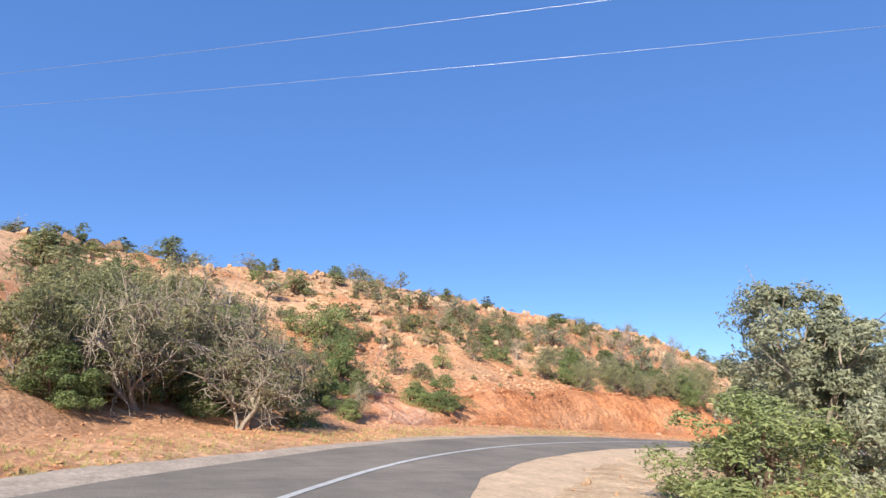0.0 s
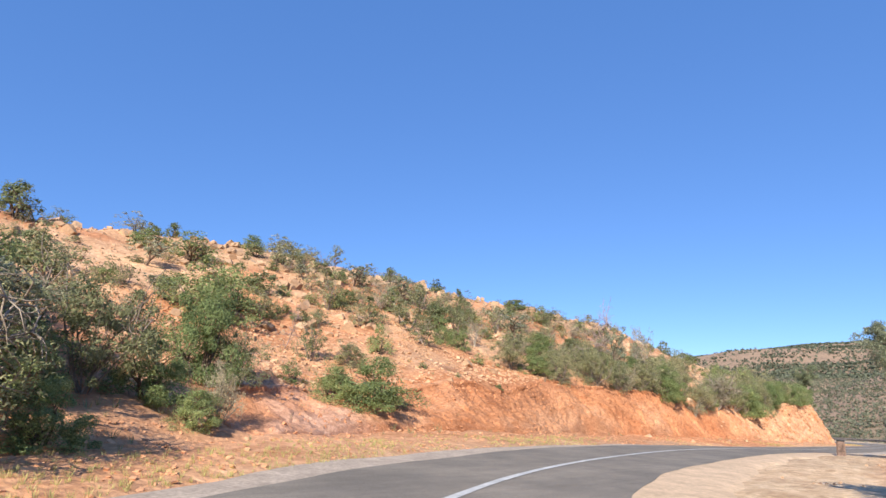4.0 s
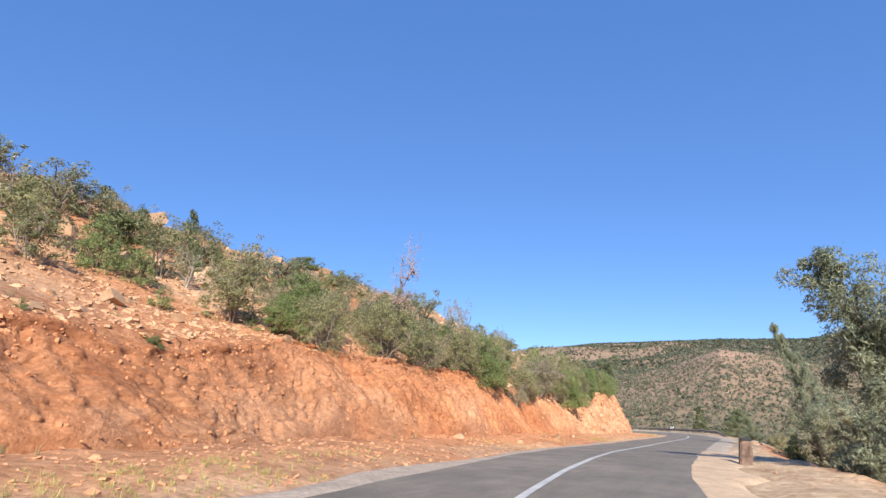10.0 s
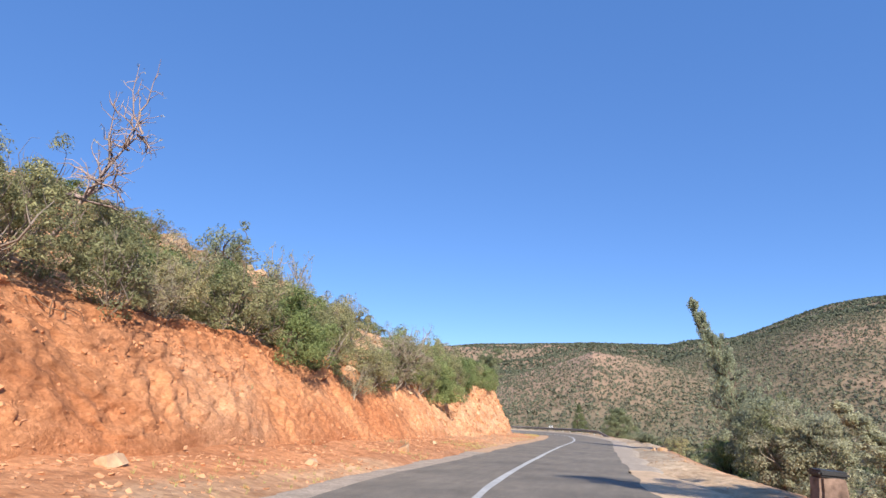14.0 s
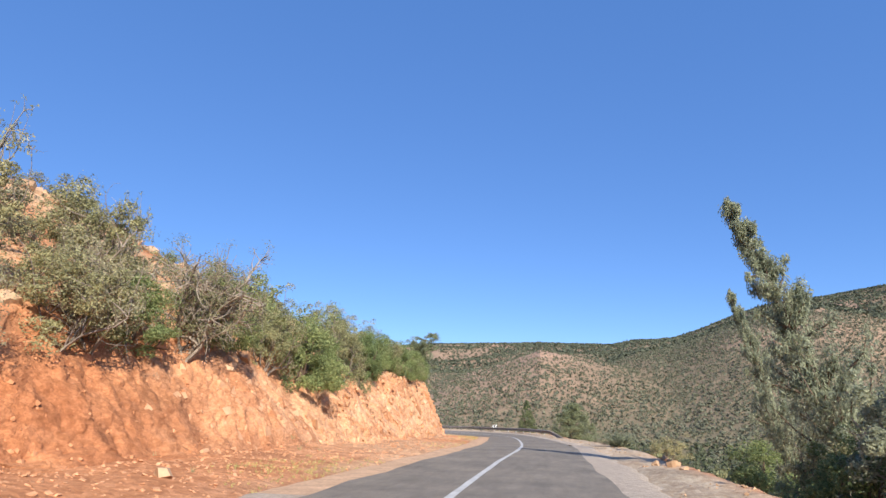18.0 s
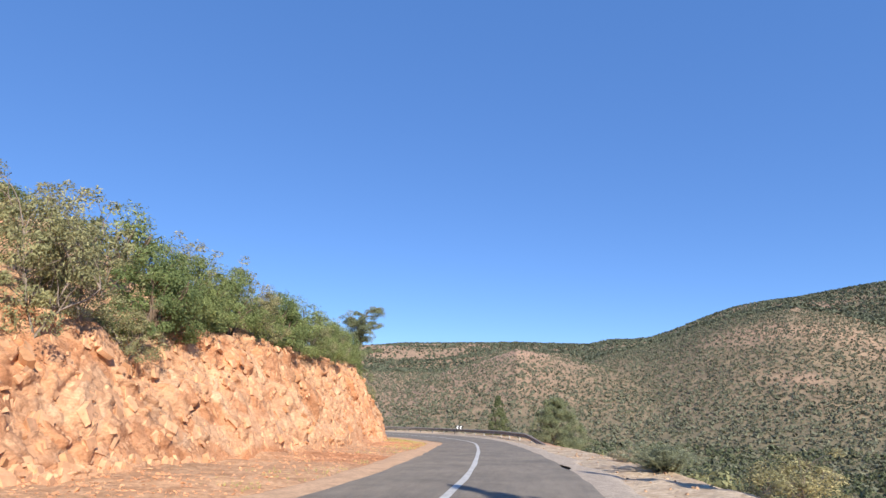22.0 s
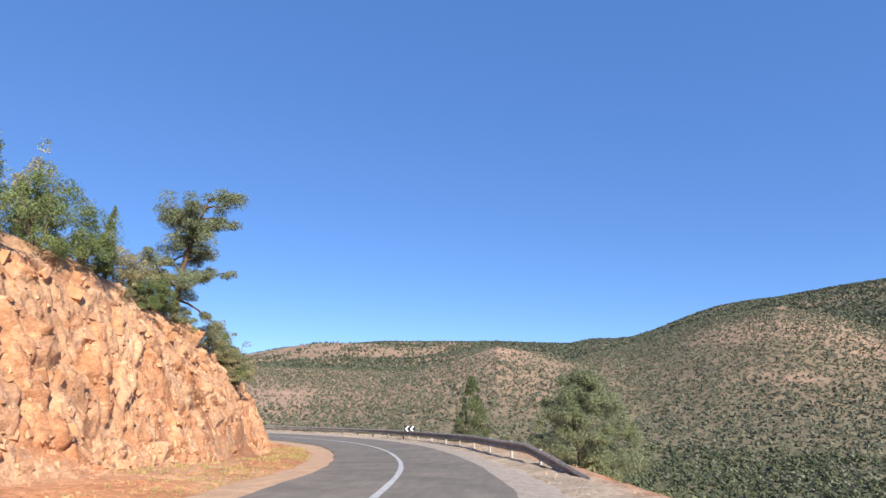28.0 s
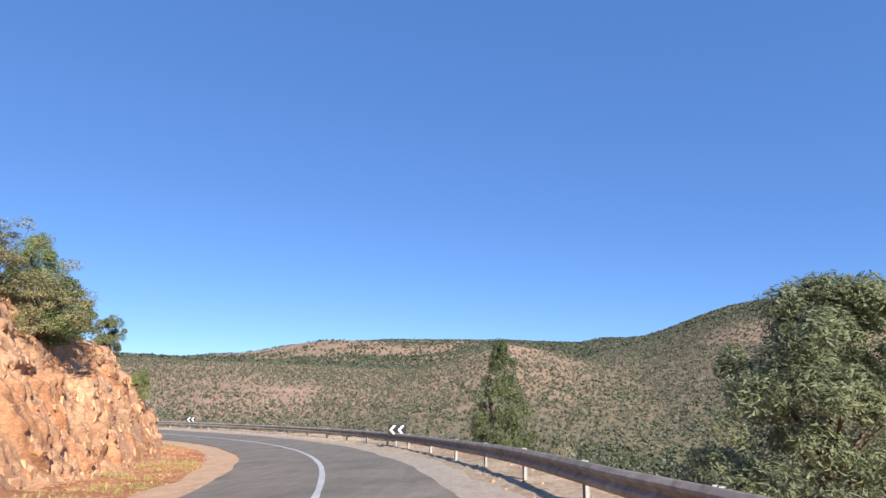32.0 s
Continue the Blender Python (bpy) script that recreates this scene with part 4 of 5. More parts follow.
plants("G -25.0 71.0 2.6 2.8;O -24.6 78.0 2.6 2.6;G -23.2 84.6 2.3 2.6;O -24.4 67.0 2.6 2.6;O -25.0 75.0 2.4 2.6;D -23.5 57.0 2.6 2.4;"
       "O -22.3 66.4 2.0 2.4;G -22.6 71.4 2.3 2.6;O -22.3 75.6 2.3 2.6;G -22.5 77.4 2.4 2.6;O -22.8 82.4 2.3 2.5;G -23.3 86.6 2.2 2.4")
plants("O -21.9 57.6 2.6 2.6;G -21.7 61.9 2.4 2.4;G -24.3 61.0 3.0 3.0;"
       "O -23.9 69.0 2.8 2.8;G -23.4 79.2 2.3 2.6;O -22.0 67.9 1.6 1.8")
# on the rock by the bend
plants("G -24.1 92.6 2.3 2.1;O -25.2 93.4 2.7 1.8;C -24.9 96.1 2.3 1.0;G -25.4 98.6 1.2 1.5;O -24.0 94.2 0.5 0.7;O -24.5 96.8 0.7 0.9;"
       "N -26.6 102.9 5.3 5.6;G -24.7 94.8 1.8 2.2;O -25.4 97.4 1.7 2.2;G -25.7 99.8 1.4 2.0;O -26.4 100.6 2.0 2.0;O -26.1 101.8 1.2 1.8")
plants("O -27.4 101.2 2.2 2.0;G -26.3 103.2 1.1 1.4;O -28.0 111.2 2.3 3.2;O -28.9 110.2 2.2 3.4;G -28.4 112.0 2.0 2.8;"
       "G -29.6 112.8 2.6 2.4;K -28.9 113.4 2.2 2.2;K -31.3 117.1 2.0 1.9;K -33.4 121.9 2.1 1.9;G -31.7 122.2 1.6 1.3")
# the valley side: foot, height of the top, breadth
def tall(kind, x, y, top, w):
    plant(kind, x, y, top - float(ground_z(x, y)), w)


for row in (("R", -3.9, 12.6, 4.2, 4.7), ("Q", -6.75, 31.9, 4.1, 5.0), ("Y", -5.1, 61.8, 3.8, 3.2), ("Y", -6.4, 55.4, 5.2, 4.7), ("Y", -5.6, 42.0, 0.5, 4.6), ("R", -6.4, 37.6, 1.2, 3.2),
            ("O", -7.0, 47.5, 0.8, 2.8), ("F", -9.7, 106.0, -0.5, 5.6), ("C", -14.9, 118.0, -0.5, 4.0), ("R", -6.6, 50.6, 1.2, 4.0), ("R", -6.4, 46.0, 0.4, 3.4), ("G", -7.4, 52.4, -0.4, 2.4), ("O", -7.6, 68.0, -1.6, 2.4),
            ("O", -7.0, 53.6, -0.6, 2.6), ("V", -9.2, 71.4, -1.75, 2.2), ("V", -8.9, 72.9, -2.0, 2.0), ("D", -9.4, 76.0, -2.15, 1.5), ("D", -9.0, 77.5, -2.4, 1.5), ("D", -12.2, 122.5, -3.9, 1.5), ("G", -8.8, 83.5, -3.6, 2.0), ("O", -8.2, 79.6, -3.5, 2.2), ("G", -6.4, 60.0, -1.2, 2.6)):
    tall(*row)
plant("G", -2.9, 7.4, 1.5, 2.5)
plant("B", -22.6, 15.6, 1.3, 0.9)

# the belt of scrub above the bank
rng = np.random.default_rng(63)
for _ in range(58):
    y = rng.uniform(21, 58)
    x = rng.uniform(-33, -24.2) - 2.0 * max(0, (30 - y) / 9)
    h = rng.uniform(0.9, 2.0)
    plant("OODDOPOT"[rng.integers(0, 8)], round(x, 2), round(y, 2), round(h, 2), round(h * rng.uniform(1.0, 1.6), 2))

# low growth over the hill
rng = np.random.default_rng(21)
for _ in range(230):
    y = rng.uniform(2, 92)
    x = rng.uniform(-43, -23.0)
    if -25.5 < x and 12 < y < 24 or float(fbm(np.array([x / 5.0]), np.array([y / 5.0]), 2, 9)[0]) < -0.25:
        continue
    h = rng.uniform(0.45, 1.5) * (1.0 if x < -26 else 1.25)
    plant("OOGODKGT"[rng.integers(0, 8)], round(x, 2), round(y, 2), round(h, 2), round(h * rng.uniform(1.3, 2.2), 2))


for _ in range(150):
    y = rng.uniform(4, 50)
    x = rng.uniform(-38, -20.5)
    k, d = off_road([x], [y])
    if d[0] < 9 or (-25 < x and 13 < y < 25):
        continue
    h = rng.uniform(0.35, 1.0)
    plant("GOKOGDCO"[rng.integers(0, 8)], round(x, 2), round(y, 2), round(h, 2), round(h * rng.uniform(1.2, 1.9), 2))


def scatter_scrub(name, x, y, size, quads, rng, material, label):
    """Scrub on the slopes far off: every shrub a tuft of rough leaf clusters."""
    n = len(x)
    z = ground_z(x, y)
    base = np.repeat(np.stack([x, y, z], -1), quads, 0)
    s = np.repeat(size, quads)
    v = rng.normal(size=(n * quads, 3))
    v /= np.linalg.norm(v, axis=1)[:, None]
    r = rng.uniform(0.25, 1, n * quads) ** 0.6
    off = v * r[:, None] * np.array([0.5, 0.5, 0.4]) + np.array([0, 0, 0.36])
    pos = base + off * s[:, None]
    me = leaves_mesh(name, pos, v, s * (1.5 / math.sqrt(quads)), material, rng, 0.8, 0.0, 0.3)
    return tagged(new(name, me), label, "scrub", kind="stuff")


rng = np.random.default_rng(5)


def far_cover(n, r0, r1, az0=-42, az1=44):
    az = np.radians(rng.uniform(az0, az1, n))
    r = np.sqrt(rng.uniform(r0**2, r1**2, n))
    return -13 + r * np.sin(az), 70 + r * np.cos(az), r


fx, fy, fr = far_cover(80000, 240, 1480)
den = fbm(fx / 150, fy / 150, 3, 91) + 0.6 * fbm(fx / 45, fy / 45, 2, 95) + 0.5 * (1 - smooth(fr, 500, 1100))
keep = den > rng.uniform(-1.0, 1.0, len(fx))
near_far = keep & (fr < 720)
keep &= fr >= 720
# far and hill scrub wear the leaf colour greyed for haze
scatter_scrub("far_scrub", fx[keep], fy[keep], rng.uniform(2.4, 5.6, keep.sum()), 4, rng, M_FAR_HAZY, "dark green scrub dotted over the far hillsides")
cx, cy, cr = far_cover(92000, 230, 960)
caz = np.degrees(np.arctan2(cx + 13, cy - 70))
cover = 0.42 + 0.45 * smooth(caz, 2, 14) + 0.45 * (1 - smooth(cr, 300, 470)) + 0.3 * fbm(cx / 60, cy / 60, 3, 99) - 0.3 * smooth(fbm(cx / 90, cy / 90, 3, 201), 0.1, 0.6) * smooth(cr, 320, 450)
keep_c = rng.random(len(cx)) < cover
cx, cy = cx[keep_c], cy[keep_c]
cx, cy = np.r_[cx, fx[near_far]], np.r_[cy, fy[near_far]]
scatter_scrub("hill_scrub", cx, cy, rng.uniform(1.1, 2.7, len(cx)), 6, rng, M_FAR_HAZY, "dark green bushes dotted over the opposite hillside")
mx, my, mr = far_cover(22000, 40, 300, -40, 130)
_, md = off_road(mx, my)
keep = (md < -10) & (fbm(mx / 22, my / 22, 2, 97) > rng.uniform(-1.5, 0.3, len(mx)))
close = keep & (mr < 115)
keep &= mr >= 115
scatter_scrub("valley_bushes", mx[close], my[close], rng.uniform(0.9, 2.2, close.sum()), 140, rng, M_VALLEY, "dense green bushes below the road")
scatter_scrub("valley_scrub", mx[keep], my[keep], rng.uniform(1.3, 3.2, keep.sum()), 16, rng, M_VALLEY, "green scrub filling the valley below the road")
nx_, ny_ = rng.uniform(-10, 44, 1900), rng.uniform(-6, 150, 1900)
_, nd = off_road(nx_, ny_)
keep = (nd < -7.2) & (nd > -42)
scatter_scrub("slope_scrub", nx_[keep], ny_[keep], rng.uniform(0.6, 1.7, keep.sum()), 110, rng, M_OLIVE, "olive-green scrub on the slope under the road")


# ---------------- stones ----------------
def part(name, me, parent, label=""):
    ob = new(name, me)
    ob.parent = parent
    return tagged(ob, label)


rng = np.random.default_rng(8)


def stone_shape(rng):
    """A broken angular stone, half a metre round at most, its flats cut by chance planes."""
    bm = bmesh.new()
    bmesh.ops.create_cube(bm, size=1.0)
    for v in bm.verts:
        v.co = Vector([c * rng.uniform(0.7, 1.15) for c in v.co])
    for _ in range(3):
        n = Vector(rng.normal(size=3)).normalized()
        geom = bm.verts[:] + bm.edges[:] + bm.faces[:]
        r = bmesh.ops.bisect_plane(bm, geom=geom, plane_co=n * rng.uniform(0.32, 0.46), plane_no=n, clear_outer=True)
        bmesh.ops.contextual_create(bm, geom=[e for e in r["geom_cut"] if isinstance(e, bmesh.types.BMEdge)])
    bmesh.ops.triangulate(bm, faces=bm.faces[:])
    bm.verts.index_update()
    V = np.array([v.co[:] for v in bm.verts])
    F = np.array([[v.index for v in f.verts] for f in bm.faces])
    bm.free()
    return V, F


SHAPES = [stone_shape(rng) for _ in range(9)]
BOX_V = np.array([(a, b, c) for c in (-0.5, 0.5) for b in (-0.5, 0.5) for a in (-0.5, 0.5)])
BOX_F = np.array([(0, 2, 3), (0, 3, 1), (4, 5, 7), (4, 7, 6), (0, 1, 5), (0, 5, 4), (2, 6, 7), (2, 7, 3), (0, 4, 6), (0, 6, 2), (1, 3, 7), (1, 7, 5)])
CHIPS = [(BOX_V * np.array([1.3, 0.9, 0.45]) * rng.uniform(0.6, 1.25, (8, 3)), BOX_F) for _ in range(8)]
STONES = [raw_mesh("stone", V, F, M_STONE) for V, F in SHAPES]
ROCKS = [raw_mesh("rock", V, F, M_ROCK) for V, F in SHAPES]


def turned(rng, n):
    q = rng.normal(size=(n, 4))
    q /= np.linalg.norm(q, axis=1)[:, None]
    w, x, y, z = q.T
    return np.stack([np.stack([1 - 2 * (y * y + z * z), 2 * (x * y - z * w), 2 * (x * z + y * w)], -1),
                     np.stack([2 * (x * y + z * w), 1 - 2 * (x * x + z * z), 2 * (y * z - x * w)], -1),
                     np.stack([2 * (x * z - y * w), 2 * (y * z + x * w), 1 - 2 * (x * x + y * y)], -1)], 1)


def lying(rng, n, normal, tilt):
    """Turns for plates that lie along a face: any way round, and tilted a little from the face's normal."""
    w = normal + rng.normal(size=(n, 3)) * tilt
    w /= np.linalg.norm(w, axis=1)[:, None]
    u = np.cross(w, rng.normal(size=(n, 3)))
    u /= np.linalg.norm(u, axis=1)[:, None] + 1e-9
    return np.stack([u, np.cross(w, u), w], -1)


def litter(name, x, y, z, size, material, label, rng, shapes=None, normal=None, tilt=0.25):
    """Many small stones as one sheet of loose matter."""
    co, fa, n = [], [], 0
    shapes = shapes or SHAPES
    pick = rng.integers(0, len(shapes), len(x))
    for k, (V, F) in enumerate(shapes):
        m = pick == k
        if not m.any():
            continue
        sq = V[None] * np.array([1, 1, 0.7]) * (size[m] * rng.uniform(0.7, 1.3, m.sum()))[:, None, None]
        way = turned(rng, m.sum()) if normal is None else lying(rng, m.sum(), np.broadcast_to(normal, (len(x), 3))[m], tilt)
        pts = np.einsum("nij,nvj->nvi", way, sq) + np.stack([x, y, z], -1)[m][:, None]
        co.append(pts.reshape(-1, 3))
        fa.append((F[None] + (np.arange(m.sum()) * len(V))[:, None, None]).reshape(-1, 3) + n)
        n += m.sum() * len(V)
    return tagged(new(name, raw_mesh(name, np.concatenate(co), np.concatenate(fa), material)), label, "stones", kind="stuff")


# pale stones strewn over the slope
x, y = rng.uniform(-38, -15, 14000), rng.uniform(6, 66, 14000)
k, d = off_road(x, y)
ld = np.interp(LINE[k, 1], BANK_Y, LIP_D)
keep = (d > ld + 0.1) & (fbm(x / 3.5, y / 3.5, 3, 121) > rng.uniform(-1.1, 0.7, len(x)))
x, y = x[keep], y[keep]
size = 0.03 + 0.13 * rng.random(len(x)) ** 3
litter("slope_stones", x, y, ground_z(x, y) + size * 0.12, size, M_STONE, "pale broken stones strewn over the red slope", rng)
# blocks and ledges high on the hill
x, y = rng.uniform(-44, -24, 5200), rng.uniform(2, 74, 5200)
keep = fbm(x / 4.0, y / 1.8, 3, 127) > rng.uniform(0.0, 1.1, len(x)) - 0.03 * (-24 - x)
x, y = x[keep][:1500], y[keep][:1500]
size = 0.14 + 0.5 * rng.random(len(x)) ** 2.5
litter("hill_blocks", x, y, ground_z(x, y) + size * 0.1, size, M_STONE, "pale ledges and blocks of rock high on the hill", rng)
# broken plates that cover the ground behind the lip of the bank
x, y = rng.uniform(-33, -15, 60000), rng.uniform(9, 64, 60000)
k, d = off_road(x, y)
up_ = d - np.interp(LINE[k, 1], BANK_Y, LIP_D)
keep = (up_ > 0.15) & (up_ < 9) & (fbm(x / 2.2, y / 2.2, 3, 125) > rng.uniform(-1.5, 0.6, len(x)) + 0.06 * up_)
x, y = x[keep][:32000], y[keep][:32000]
size = 0.035 + 0.1 * rng.random(len(x)) ** 2.2
litter("slope_scree", x, y, ground_z(x, y) + size * 0.06, size, M_CHIP, "tan plates of broken rock covering the slope", rng, CHIPS, (0.25, 0.0, 0.97), 0.22)
# rubble at the foot of the bank
s = rng.uniform(ARC[40], ARC[-80], 34000)
d = gravel_l(np.interp(s, ARC, LINE[:, 1])) - 0.5 + 3.4 * rng.random(34000) ** 0.7
x, y = np.interp(s, ARC, LINE[:, 0]) + np.interp(s, ARC, LEFT[:, 0]) * d, np.interp(s, ARC, LINE[:, 1]) + np.interp(s, ARC, LEFT[:, 1]) * d
keep = (d < np.interp(y, BANK_Y, FOOT_D) + 0.5) & (y < 128) & (fbm(x / 2.5, y / 2.5, 3, 131) > rng.uniform(-1.3, 0.5, len(x)))
x, y = x[keep], y[keep]
size = 0.012 + 0.05 * rng.random(len(x)) ** 2.8
litter("foot_rubble", x, y, ground_z(x, y) + size * 0.15, size, M_RUBBLE, "orange rubble at the foot of the bank", rng, CHIPS, (0.1, 0.0, 0.99), 0.3)
# rubble on the sandy side
s = rng.uniform(ARC[30], ARC[-110], 9000)
d = -(edge_r(np.interp(s, ARC, LINE[:, 1])) + 0.3 + 3.4 * rng.random(9000))
x, y = np.interp(s, ARC, LINE[:, 0]) + np.interp(s, ARC, LEFT[:, 0]) * d, np.interp(s, ARC, LINE[:, 1]) + np.interp(s, ARC, LEFT[:, 1]) * d
keep = fbm(x / 2.5, y / 2.5, 3, 141) > rng.uniform(-0.2, 1.0, len(x)) + 0.5 * (y < 36)
x, y = x[keep], y[keep]
size = 0.012 + 0.06 * rng.random(len(x)) ** 3.5
litter("edge_gravel", x, y, ground_z(x, y) + size * 0.15, size, M_STONE, "loose pale gravel along the valley edge of the road", rng)


def stone(x, y, size, rocky=False, label="", flat=0.75):
    r = random.Random(int(x * 71 + y * 37))
    ob = new("stone", (ROCKS if rocky else STONES)[r.randrange(9)])
    ob.matrix_world = (Matrix.Translation((x, y, float(ground_z(x, y)) + size * 0.22)) @ pose(0, 0, 0, r.uniform(0, 30), r.uniform(0, 30), r.uniform(0, 360))
                       @ Matrix.Diagonal((size * r.uniform(0.85, 1.3), size, size * flat, 1)))
    return tagged(ob, label or "pale angular stone lying on the red slope", "stone", group="single stones")


for row in ((-18.0, 32.5, 0.25), (-17.4, 36.4, 0.2), (-17.8, 43.0, 0.3), (-18.2, 47.5, 0.24)):
    stone(*row, label="pale stone fallen at the foot of the bank")
for row in ((-22.4, 58.8, 0.9), (-20.9, 43.4, 0.55), (-21.4, 44.6, 0.4), (-22.0, 56.4, 0.5), (-22.6, 61.6, 0.7), (-21.6, 47.2, 0.4)):
    stone(*row, True, "orange boulder lodged in the lip of the bank")
for row in ((-35.9, 48.1, 1.5), (-36.6, 49.6, 1.2), (-35.4, 46.6, 0.9), (-37.0, 45.0, 0.8), (-35.2, 4.2, 0.9), (-36.4, 5.6, 0.8), (-37.4, 6.6, 0.7), (-34.6, 2.6, 0.7),
            (-38.0, 26.0, 0.9), (-37.6, 36.0, 0.9)  ):
    stone(*row, label="large pale boulder on the crest of the hill", flat=0.9)
for row in ((-9.6, 57.0, 0.26), (-9.3, 57.8, 0.22), (-9.8, 58.4, 0.2), (-9.2, 59.4, 0.16), (-9.5, 56.2, 0.18), (-9.1, 60.6, 0.2)):
    stone(*row, label="pale edge stone along the valley side of the road")
for _ in range(70):
    x, y = float(rng.uniform(-38, -18.5)), float(rng.uniform(10, 70))
    k, d = off_road([x], [y])
    if d[0] > 7:
        stone(round(x, 2), round(y, 2), round(float(rng.uniform(0.14, 0.36)), 2))

# angular pieces that the rock face breaks into, and clods and stones in the earth face
pi_, pj_ = rng.integers(6, len(bu) - 12, 26000), rng.integers(0, len(bs), 26000)
pick = rock[pi_, pj_] > rng.uniform(0.05, 0.95, 26000)
qi, qj = pi_[pick][:9000], pj_[pick][:9000]
size = 0.06 + 0.2 * rng.random(len(qi)) ** 2.4
face_n = np.stack([-blx[qi, qj], -bly[qi, qj], np.full(len(qi), 0.4)], -1) / 1.08
inn = face_n * (size * 0.15)[:, None]
litter("rock_pieces", px_[qi, qj] - inn[:, 0], py_[qi, qj] - inn[:, 1], pz_[qi, qj] - inn[:, 2], size, M_FACE, "angular pieces of orange rock breaking out of the cut", rng, CHIPS, face_n, 0.14)
lean_up = smooth(bu[pi_] + 0.4 * stain[pi_, pj_], 0.3, 0.9) + 0.25
pick = (rock[pi_, pj_] < rng.uniform(0.2, 0.8, 26000)) & (rng.random(26000) < lean_up)
qi, qj = pi_[pick][:6500], pj_[pick][:6500]
size = 0.018 + 0.055 * rng.random(len(qi)) ** 3
face_n = np.stack([-blx[qi, qj], -bly[qi, qj], np.full(len(qi), 0.6)], -1) / 1.17
litter("earth_clods", px_[qi, qj], py_[qi, qj], pz_[qi, qj], size, M_CLOD, "clods and stones in the red earth of the cut", rng, SHAPES, face_n, 0.5)

# blocks standing out of the rock face
nb = 0
for _ in range(900):
    i, j = int(rng.integers(4, len(bu) - 12)), int(rng.integers(0, len(bs)))
    if rock[i, j] < rng.uniform(0.1, 0.9) or nb >= 260:
        continue
    nb += 1
    sz = float(0.1 + 0.22 * rng.random() ** 2.4)
    ob = new("rock_block", ROCKS[int(rng.integers(0, 9))])
    ob.parent = cut
    ob.matrix_world = (Matrix.Translation((px_[i, j], py_[i, j], pz_[i, j])) @ pose(0, 0, 0, *(float(v) for v in rng.uniform(0, 360, 3)))
                       @ Matrix.Diagonal((sz * 1.3, sz, sz * 0.6, 1)))


# ---------------- grass on the verge ----------------
def tufts(name, x, y, height, blades, material, rng, label):
    n = len(x)
    base = np.repeat(np.stack([x, y, ground_z(x, y)], -1), blades, 0)
    h = np.repeat(height, blades) * rng.uniform(0.5, 1.1, n * blades)
    az = rng.uniform(0, 2 * np.pi, n * blades)
    foot = base + np.stack([np.cos(az), np.sin(az), 0 * az], -1) * (h * rng.uniform(0, 0.5, n * blades))[:, None]
    lean = np.stack([np.cos(az) * 0.5, np.sin(az) * 0.5, 1 + 0 * az], -1) * h[:, None]
    sidew = np.stack([-np.sin(az), np.cos(az), 0 * az], -1) * (h * 0.035)[:, None]
    co = np.stack([foot - sidew, foot + sidew, foot + lean * 0.6 + sidew * 0.7, foot + lean], 1).reshape(-1, 3)
    return tagged(new(name, raw_mesh(name, co, np.arange(4 * n * blades).reshape(-1, 4), material)), label, "grass", kind="stuff")


s = ARC[30] + (ARC[-70] - ARC[30]) * rng.random(13000) ** 1.6
d = gravel_l(np.interp(s, ARC, LINE[:, 1])) - 0.2 + 1.5 * rng.random(13000) ** 1.3
x, y = np.interp(s, ARC, LINE[:, 0]) + np.interp(s, ARC, LEFT[:, 0]) * d, np.interp(s, ARC, LINE[:, 1]) + np.interp(s, ARC, LEFT[:, 1]) * d
den = fbm(x / 3.0, y / 3.0, 3, 151) + np.interp(y, [0, 20, 30, 60, 80, 100, 115, 130], [0.85, 0.5, 0.3, -0.2, -0.1, 0.6, 0.6, 0.1])
keep = den > rng.uniform(0.0, 1.0, len(x))
tufts("verge_grass", x[keep], y[keep], rng.uniform(0.03, 0.085, keep.sum()), 14, M_GRASS, rng, "dry yellow grass along the road's verge")
s = rng.uniform(np.interp(93, LINE[:, 1], ARC), np.interp(119, LINE[:, 1], ARC), 1100)
d = 3.8 + 2.2 * rng.random(1100)
x, y = np.interp(s, ARC, LINE[:, 0]) + np.interp(s, ARC, LEFT[:, 0]) * d, np.interp(s, ARC, LINE[:, 1]) + np.interp(s, ARC, LEFT[:, 1]) * d
keep = fbm(x / 1.6, y / 1.6, 2, 171) > rng.uniform(-0.5, 0.7, 1100)
tufts("bend_grass", x[keep], y[keep], rng.uniform(0.06, 0.16, keep.sum()), 18, M_GRASS, rng, "yellow-green grass at the foot of the rock")
x, y = rng.uniform(-30, -13, 1500), rng.uniform(2, 60, 1500)
_, d = off_road(x, y)
keep = (d > 4.0) & (fbm(x / 3, y / 3, 2, 161) > rng.uniform(-0.2, 1.0, 1500))
tufts("slope_grass", x[keep], y[keep], rng.uniform(0.08, 0.2, keep.sum()), 14, M_OLIVE, rng, "small green herbs among the stones")


# ---------------- guard rail ----------------
def along(sv, d, lift=0.0):
    """A place beside the road: arc length, distance to the left, height over the road."""
    x, y = np.interp(sv, ARC, LINE[:, 0]), np.interp(sv, ARC, LINE[:, 1])
    lx, ly = np.interp(sv, ARC, LEFT[:, 0]), np.interp(sv, ARC, LEFT[:, 1])
    return np.stack([x + lx * d, y + ly * d, np.interp(sv, ARC, LINE[:, 2]) + d * cross_fall(y) + lift], -1)


S0 = float(np.interp(94.6, LINE[:, 1], ARC))


def rail_d(sv):
    return -np.interp(sv - S0, [0, 4, 9, 200], [4.55, 4.3, 3.9, 3.95])


def rail_z(sv):
    return np.interp(sv - S0, [0, 1.2, 5.5, 300], [-0.28, -0.18, 0.24, 0.25])


